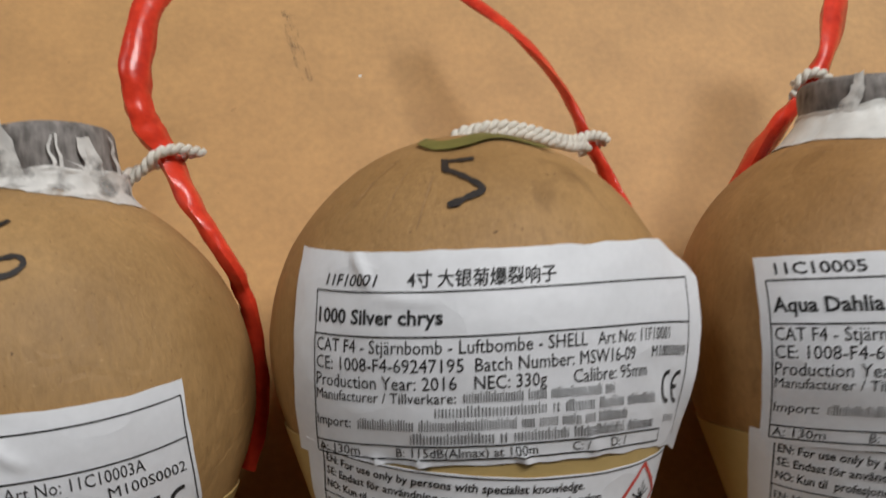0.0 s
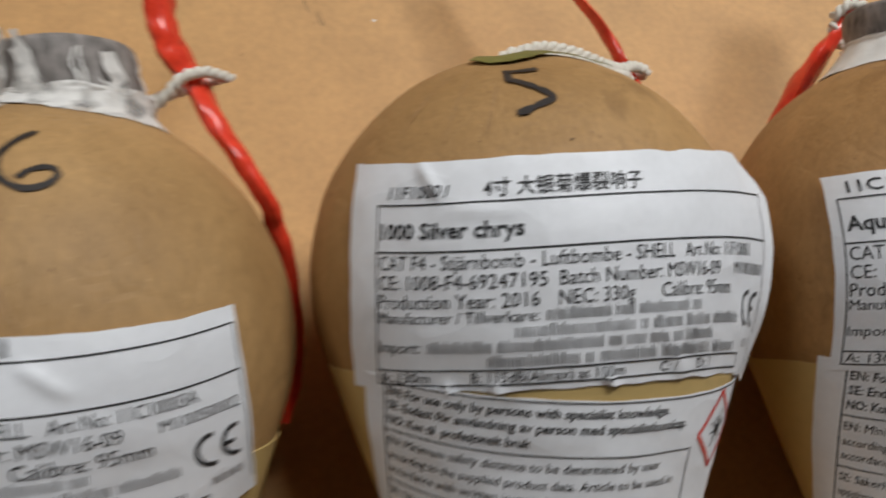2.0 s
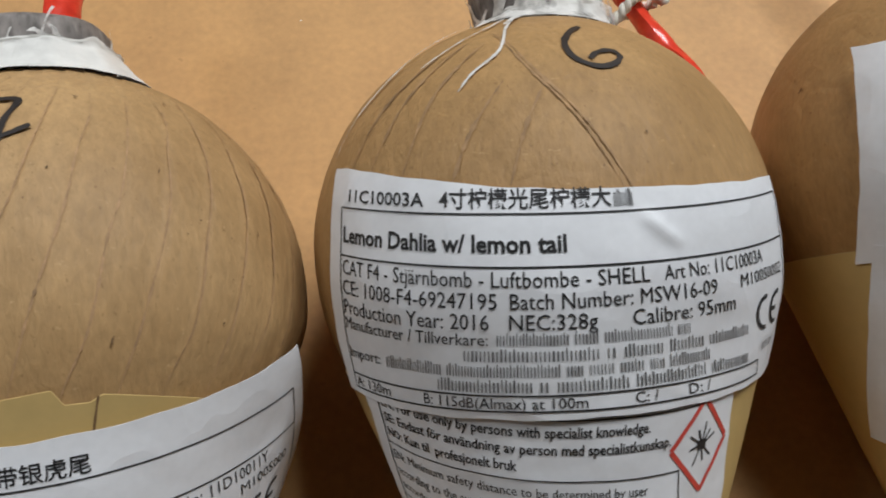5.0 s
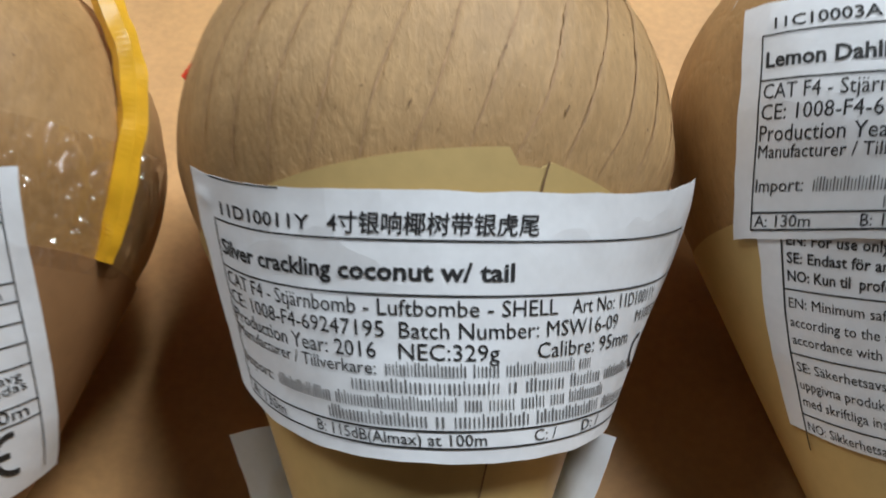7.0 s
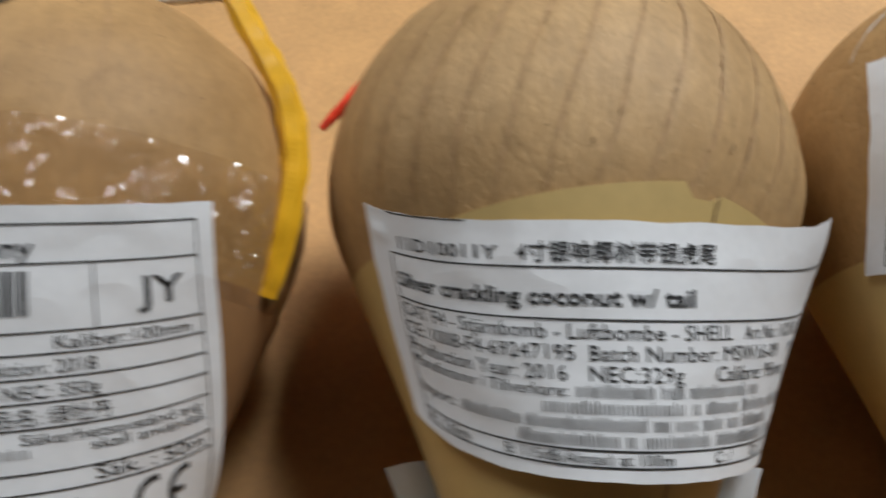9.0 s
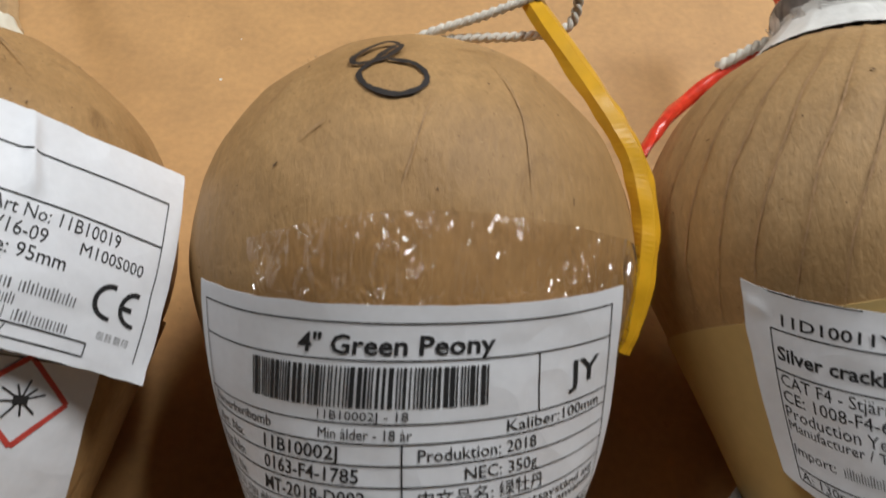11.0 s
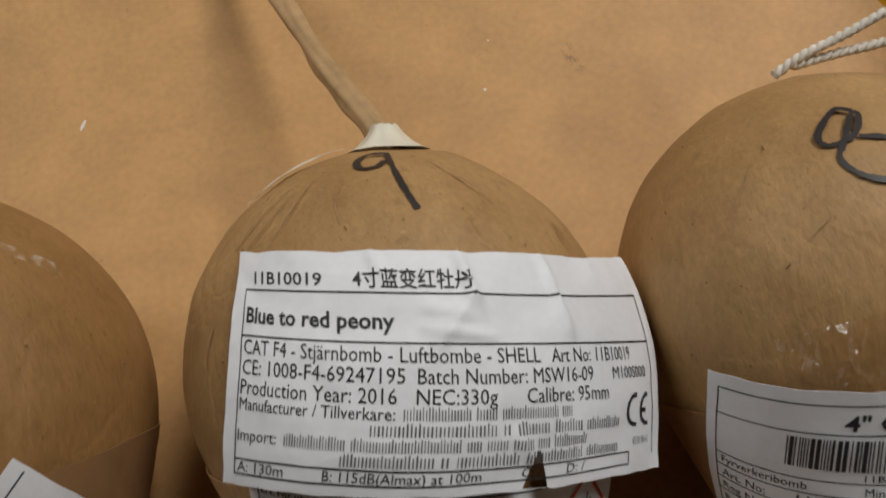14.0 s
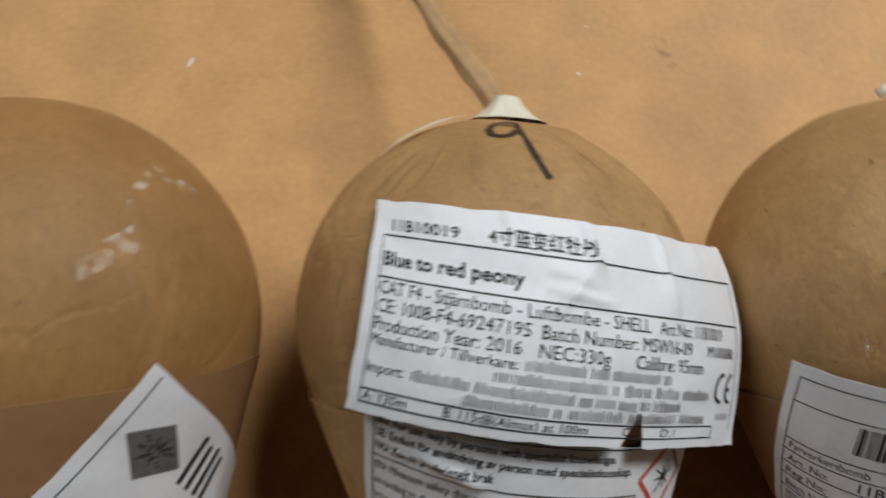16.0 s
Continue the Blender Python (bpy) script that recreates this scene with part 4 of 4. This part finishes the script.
# ---- shell seven
shell, R = ball[7]
sleeve(shell, R, SLEEVE, stepped_edge, YELLOW_NOTE)
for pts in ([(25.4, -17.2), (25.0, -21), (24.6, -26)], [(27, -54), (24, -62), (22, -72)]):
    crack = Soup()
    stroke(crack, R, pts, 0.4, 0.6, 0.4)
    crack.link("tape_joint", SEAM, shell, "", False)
patch("rear_label", shell, R, PAPER, lambda a, b: (87 + 186 * a, -78 + 21 * b), lambda a, b: 0.5 + 8.5 * abs(2 * a - 1) ** 9, 0.4, "plain white label round the back of the cone", 60, 12)
top = Sheet(shell, R, -34.6, -31.9, 0, 0.87, 0.0036, 43, drift=(-2.06, 11.24, -0.22, 2.52, -6.01, 0.90, -5.88, -3.51, 1.02, 0.68, 0.57, -0.21, 0.13, 0.13, -1.91, 0.17), stand=(2.82, 1.32, -1.10, -1.07), taper=0.85, lift=0.9, flare=2.2, flare_left=2.0, seed=7.1, crumple=0.2, sag_right=0.0050, bow=0.010, skew=0.06, wide=0.95, creases=((-6, 4, 0, 3, 0.4, 2.0),))
top.paper("upper_label", -6.2, 99, -37.2, 8.2, "white printed data label", 0.3)
data_label(top, "11D10011Y", "4寸银响椰树带银虎尾", "Silver crackling coconut w/ tail", 52.2, "329g", number_end=22.6, cn=(25.6, 55.5), mark=82.5)
top.line(0, 8.1, 17, 8.0, 0.3)
top.done()
numeral(shell, R, [[(-9.3, 36.8), (0.8, 38.4), (10.3, 38.8), (8.2, 33), (7.6, 28), (7.4, 22.9)], [(4.0, 27.2), (9, 28.8), (14.2, 31.1)]], 1.2)
lines = []
for i in range(18):
    a = -88 + i * 10.3
    lines.append([(a + 0.37 * s - 0.25 * math.sin(s * 0.3) + 0.4 * math.sin(i * 3.1 + s), s) for s in (44 - i % 4, 34, 25, 16, 8, 0, -8, -16, -23)])
seams(shell, R, lines, 0.36, STRIP_EDGE)
neck(shell, R, -0.001, 0.0142, 0.0150, -0.1, 7.3, 0.9, 6.5, 4.5)
fuse(shell, [(-203, 108, 40), (-200, 92, 45), (-200.5, 74.5, 50), (-201, 60, 52), (-206, 47, 53), (-222, 36.9, 51), (-234, 28, 49.5), (-241, 19, 51), (-245.5, 12.5, 50.5), (-248.8, 9.0, 49)], [5.2, 5.0, 4.6, 3.8, 2.9, 3.3, 3.1, 2.6, 1.6], RED, "glossy red paper fuse sleeve", 0.55, 0.3, 7, 0.03, 9)
string(shell, [[(-224, 37.5, 54), (-214, 42.5, 56.5), (-206, 46, 57.5), (-201, 48.5, 55), (-202, 50, 51), (-207, 48, 50)]], 0.85)

# ---- shell eight
shell, R = ball[8]
sleeve(shell, R, CUP, tape_edge(-21.5, 0.8, 4), BROWN_NOTE)
top = Sheet(shell, R, -44.2, -21.0, 0, 1.06, 0.0042, 45, drift=(-0.12, 1.99, 0.20, -0.75, -3.71, 0.91, -1.56, -0.64, 0.25, 2.31, 1.05, 0.93, -1.20, 0, -0.60, -3.03), stand=(0.65, 1.20, -0.13, 0.98), wide=0.975, lift=0.75, seed=8.1, crumple=0.15, taper=0.1)
top.paper("label", -2.6, 87.5, -50, 2.6, "white printed label with a barcode", 0.2)
l, t = top.line, top.text
for y in (0, -5.6, -15.3, -18.4, -21.8, -25.2, -28.8, -35.0, -37.8):
    l(0, y, 84, y, 0.24)
l(0, 0, 0, -48, 0.24)
l(84, 0, 84, -48, 0.24)
l(66.5, -5.6, 66.5, -15.3, 0.24)
l(43.5, -18.4, 43.5, -28.8, 0.24)
t('4" Green Peony', 24.7, 58.1, -4.7, 2.9, 0.018)
rng, x = random.Random(8), 15.0
while x < 57:
    w = rng.choice((0.25, 0.25, 0.5, 0.75))
    l(x + w / 2, -6.6, x + w / 2, -12.9, w)
    x += w + rng.choice((0.25, 0.3, 0.5))
t("11B10002J - 18", 29.2, 44.4, -14.8, 1.4)
t("JY", 73.0, 81.0, -12.4, 4.2, 0.012)
t("Fyrverkeribomb", 1.4, 19.5, -17.6, 1.7)
t("Min ålder - 18 år", 29.5, 45.0, -17.8, 1.7)
t("Kaliber:100mm", 60.5, 81.5, -17.8, 1.9)
for y, a, b, b_end, c, c0, c1 in ((-21.2, "Art. No:", "11B10002J", 33.1, "Produktion: 2018", 46, 66), (-24.6, "Reg No:", "0163-F4-1785", 36.7, "NEC: 350g", 53.3, 66.1), (-28.2, "Batch No:", "MT-2018-D002", 37.8, "中文品名: 绿牡丹", 46, 67.4)):
    t(a, 1.4, 11.5, y, 1.8)
    t(b, 17.8, b_end, y, 2.2, 0.008)
    t(c, c0, c1, y, 2.0)
top.bars(1.4, 44, -31.0, 1.6, (6, 3, 9, 2, 8))
t("Säkerhetsavstånd avg", 55, 82, -31.0, 1.6)
top.bars(1.4, 56, -32.8, 1.6, (8, 4, 6, 10, 3))
t("skall användas", 64, 82.5, -32.8, 1.6)
top.bars(1.4, 50, -34.5, 1.6, (5, 9, 3, 7))
top.bars(1.4, 30, -37.3, 1.8, (9, 6, 4))
t("Säk. : 50m", 64, 82, -37.2, 2.1)
top.conformity_mark(72.5, -42.5, 3.3)
top.burst(60, -43, 4.0, top.grey, 0.6)
top.bars(1.4, 48, -40.5, 1.6, (6, 9, 3, 8))
top.bars(1.4, 44, -43.0, 1.6, (8, 5, 7))
top.done()
numeral(shell, R, [[(-7.5, 38.8), (-13, 40.0), (-20.5, 33.5), (-18.2, 30.6), (-11, 32.0), (-6.8, 36.8), (-8.5, 37.8), (-14, 31.0), (-16.6, 27.0), (-13, 23.0), (-6.4, 20.8), (-0.8, 22.3), (1.2, 25.6), (-2.2, 29.8), (-9.8, 31.6)]], 1.15)
seams(shell, R, [[(8, 41), (20, 40), (30, 38)], [(20, 42), (30, 41)], [(22, 38), (24, 20), (24, 2)], [(-28, 12), (-22, 16)], [(-40, 30), (-44, 20)], [(2, 20), (-2, 8), (-4, 2)]], 0.3)
patch("clear_tape", shell, R, CLEAR, lambda a, b: (-38 + 132 * a, -24 + (19 + 7 * a) * b + 1.2 * math.sin(a * 7)), 0.5, 0.75, "shiny wrinkled clear tape", 110, 30).visible_shadow = False
fuse(shell, [(-291, 98, 56), (-284, 76, 64), (-276.8, 51, 69.5), (-269.8, 32, 71), (-262.1, 16.2, 70.5), (-257.2, 6.8, 69.5), (-253.4, -1.3, 67.5), (-251.4, -9.7, 64.5), (-251, -18, 61.5), (-252.2, -26.5, 57.5), (-254.2, -33, 53), (-256, -37.5, 50)], [2.6, 2.65, 2.7, 2.75, 2.8, 2.85, 2.8, 2.7, 2.2], YELLOW, "glossy yellow paper fuse sleeve", 0.7, 0.2, 8, 0.0, 6, False)
string(shell, [[(-302, 30.5, 64), (-295.8, 32.8, 66.5), (-284.3, 35.5, 69.5), (-272, 39.0, 73), (-265.5, 40.5, 74.5), (-262, 40.5, 71), (-263.5, 36.5, 67), (-269, 34, 66.5), (-277, 33, 66), (-287, 32.5, 65.5), (-298, 31.5, 65)]], 0.75)

# ---- shell nine
shell, R = ball[9]
sleeve(shell, R, KRAFTS[9], tape_edge(-15.0, 0.8, 5), BROWN_NOTE)
low = Sheet(shell, R, -32.0, -16.3, -10.5, 0.92, 0.0013, 36, drift=(-4.33, -5.90, 0.17, 1.82, 0.72, 0.42, 0.18, 0.29, 1.86, -1.31, 0.77, 0.03, -0.20, -1.41, 0.55, -0.23), lift=0.6, flare=2.0, seed=9.5, crumple=0.4, creases=((14, -8, 30, -12, 0.9, 1.6), (4, -10, 20, -7, 0.6, 1.2)))
low.paper("lower_label", -3.0, 90, -44, 0.5, "crumpled white safety label with small print", 0.4)
safety_label(low, 88, (75.5, -8.5))
low.done()
top = Sheet(shell, R, -27.6, 21.6, -11.0, 0.96, drift=(-1.39, -1.95, -0.28, 0.29, 1.44, -0.88, -3.11, 0.47, 0.42, -0.39, -0.80, 0.17, -0.21, 0.74, 0.94, -0.22), stand=(0.42, 0.58, -2.24, 0.48), lift=1.0, flare=5.6, flare_left=1.0, seed=9.1, crumple=0.35,
            creases=((44, 9, 48, -4, 0.9, 1.0), (62, 9, 68, -9, 1.0, 1.1), (36, -6, 52, -8, 0.6, 1.2), (48, 2, 38, -12, 0.6, 1.2), (28, 9, 30, 3, 0.5, 0.9), (54, -24, 58, -32, 0.5, 1.6), (36, -2, 50, -5, 0.5, 1.6)))
top.paper("upper_label", -3.6, 99, -37.0, 8.2, "crumpled white printed data label with a tear", 0.5, notch=(56.0, 61.0, -29.0))
data_label(top, "11B10019", "4寸蓝变红牡丹", "Blue to red peony", 32.2, "330g", number_end=18.9, cn=(24.9, 46.6))
top.done()
numeral(shell, R, [[(15.5, 54.8), (4, 55.6), (-2.6, 52.0), (-0.6, 48.6), (6.2, 48.2), (11.5, 50.5)], [(15.5, 55.2), (13.5, 49.0), (13.0, 42), (13.6, 37), (14.6, 32.6)]], 1.45)
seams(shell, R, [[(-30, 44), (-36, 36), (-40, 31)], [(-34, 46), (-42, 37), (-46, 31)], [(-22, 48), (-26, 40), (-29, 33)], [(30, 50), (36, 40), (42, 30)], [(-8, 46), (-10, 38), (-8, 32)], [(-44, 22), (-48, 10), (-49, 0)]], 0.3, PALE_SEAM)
patch("masking_tape", shell, R, CREAM, lambda a, b: (-56 - 6 * a + 24 * b * a, 43 + 21 * a + 4.6 * b), 0.9, 0.2, "strip of cream masking tape", 16, 6)
collar = Soup()
rows = []
for j in range(9):
    q = j / 8
    row = []
    for i in range(41):
        a = 2 * math.pi * (i % 40) / 40
        r = (3.0 + 6.4 * q ** 1.3 + 3.4 * q * noise.noise(Vector((math.cos(a) * 2, math.sin(a) * 2, 9)))) * MM
        x, z = 0.0055 + r * math.sin(a), 0.001 + r * math.cos(a)
        y = math.sqrt(R * R - x * x - z * z) + (0.12 + 5.0 * (1 - q) ** 1.5 + 0.5 * (1 - q) * noise.noise(Vector((math.cos(a) * 3, math.sin(a) * 3, q * 3)))) * MM
        row.append(Vector((x, y, z)))
    rows.append(row)
collar.grid(rows[::-1])
collar.link("tape_collar", CREAM, shell, "cream masking tape collar round the tube")
fuse(shell, [(-437.0, 159.0, 9.0), (-426.7, 128.9, 19.0), (-417.2, 103.1, 29.5), (-409.0, 77.5, 40.0), (-401.8, 56, 50.5), (-394.5, 38, 58), (-390.5, 29.5, 60.5)], [3.4, 3.4, 3.5, 2.5, 3.1, 3.1, 3.0], TUBE, "pale brown kraft paper tube", 0.8, 0.3, 9, 0.0, 30, True, 0.09)

# ---- the unnumbered shell
shell, R = ball[10]
sleeve(shell, R, CUP, tape_edge(-11.0, 1.4, 6), BROWN_NOTE, 0.15)
top = Sheet(shell, R, 42.5, -7.2, -48, 1.0, 0.0, lift=0.8, seed=10.1, crumple=0.2)
top.paper("label", -0.5, 52, -46, 0.5, "white printed label stuck on at a slant", 0.3)
top.done()
dark = Sheet(shell, R, 42.5, -7.2, -48, 1.0, 0.0, lift=0.8, seed=10.1, crumple=0.2)
dark.ob = top.ob
dark.line(2.4, -0.5, 2.4, -46, 0.3)
for i in range(30):
    y = -6.5 - i * 0.5
    half = 7.4 - abs(i * 0.5 - 7.4)
    if half > 0.2:
        dark.line(11.5 - half, y, 11.5 + half, y, 0.52, dark.grey)
dark.burst(11.5, -14, 4.8, dark.ink, 0.8)
for i in range(4):
    dark.line(21 + i * 2.7, -4 - (i % 2), 21 + i * 2.7, -17, 1.3)
dark.done()
second = Sheet(shell, R, 9.0, -15.0, -40, 1.0, 0.0, lift=0.7, seed=10.6)
second.paper("side_label", -48, 2.0, -46, 0, "second white label beside the slanted one")
second.done()
for a0, s0, a1, s1, wide in ((33, 13, 47, 18, 5.5), (45, 17, 48, 27, 4.5), (48, 27, 58, 33, 2.6), (60, 35, 73, 28, 4.0)):
    patch("chalk_smear", shell, R, CHALK, lambda a, b: (a0 + (a1 - a0) * a, s0 + (s1 - s0) * a + wide * (b - 0.5)), 0.1, 0.0, "faint white chalky smear", 14, 6).visible_shadow = False
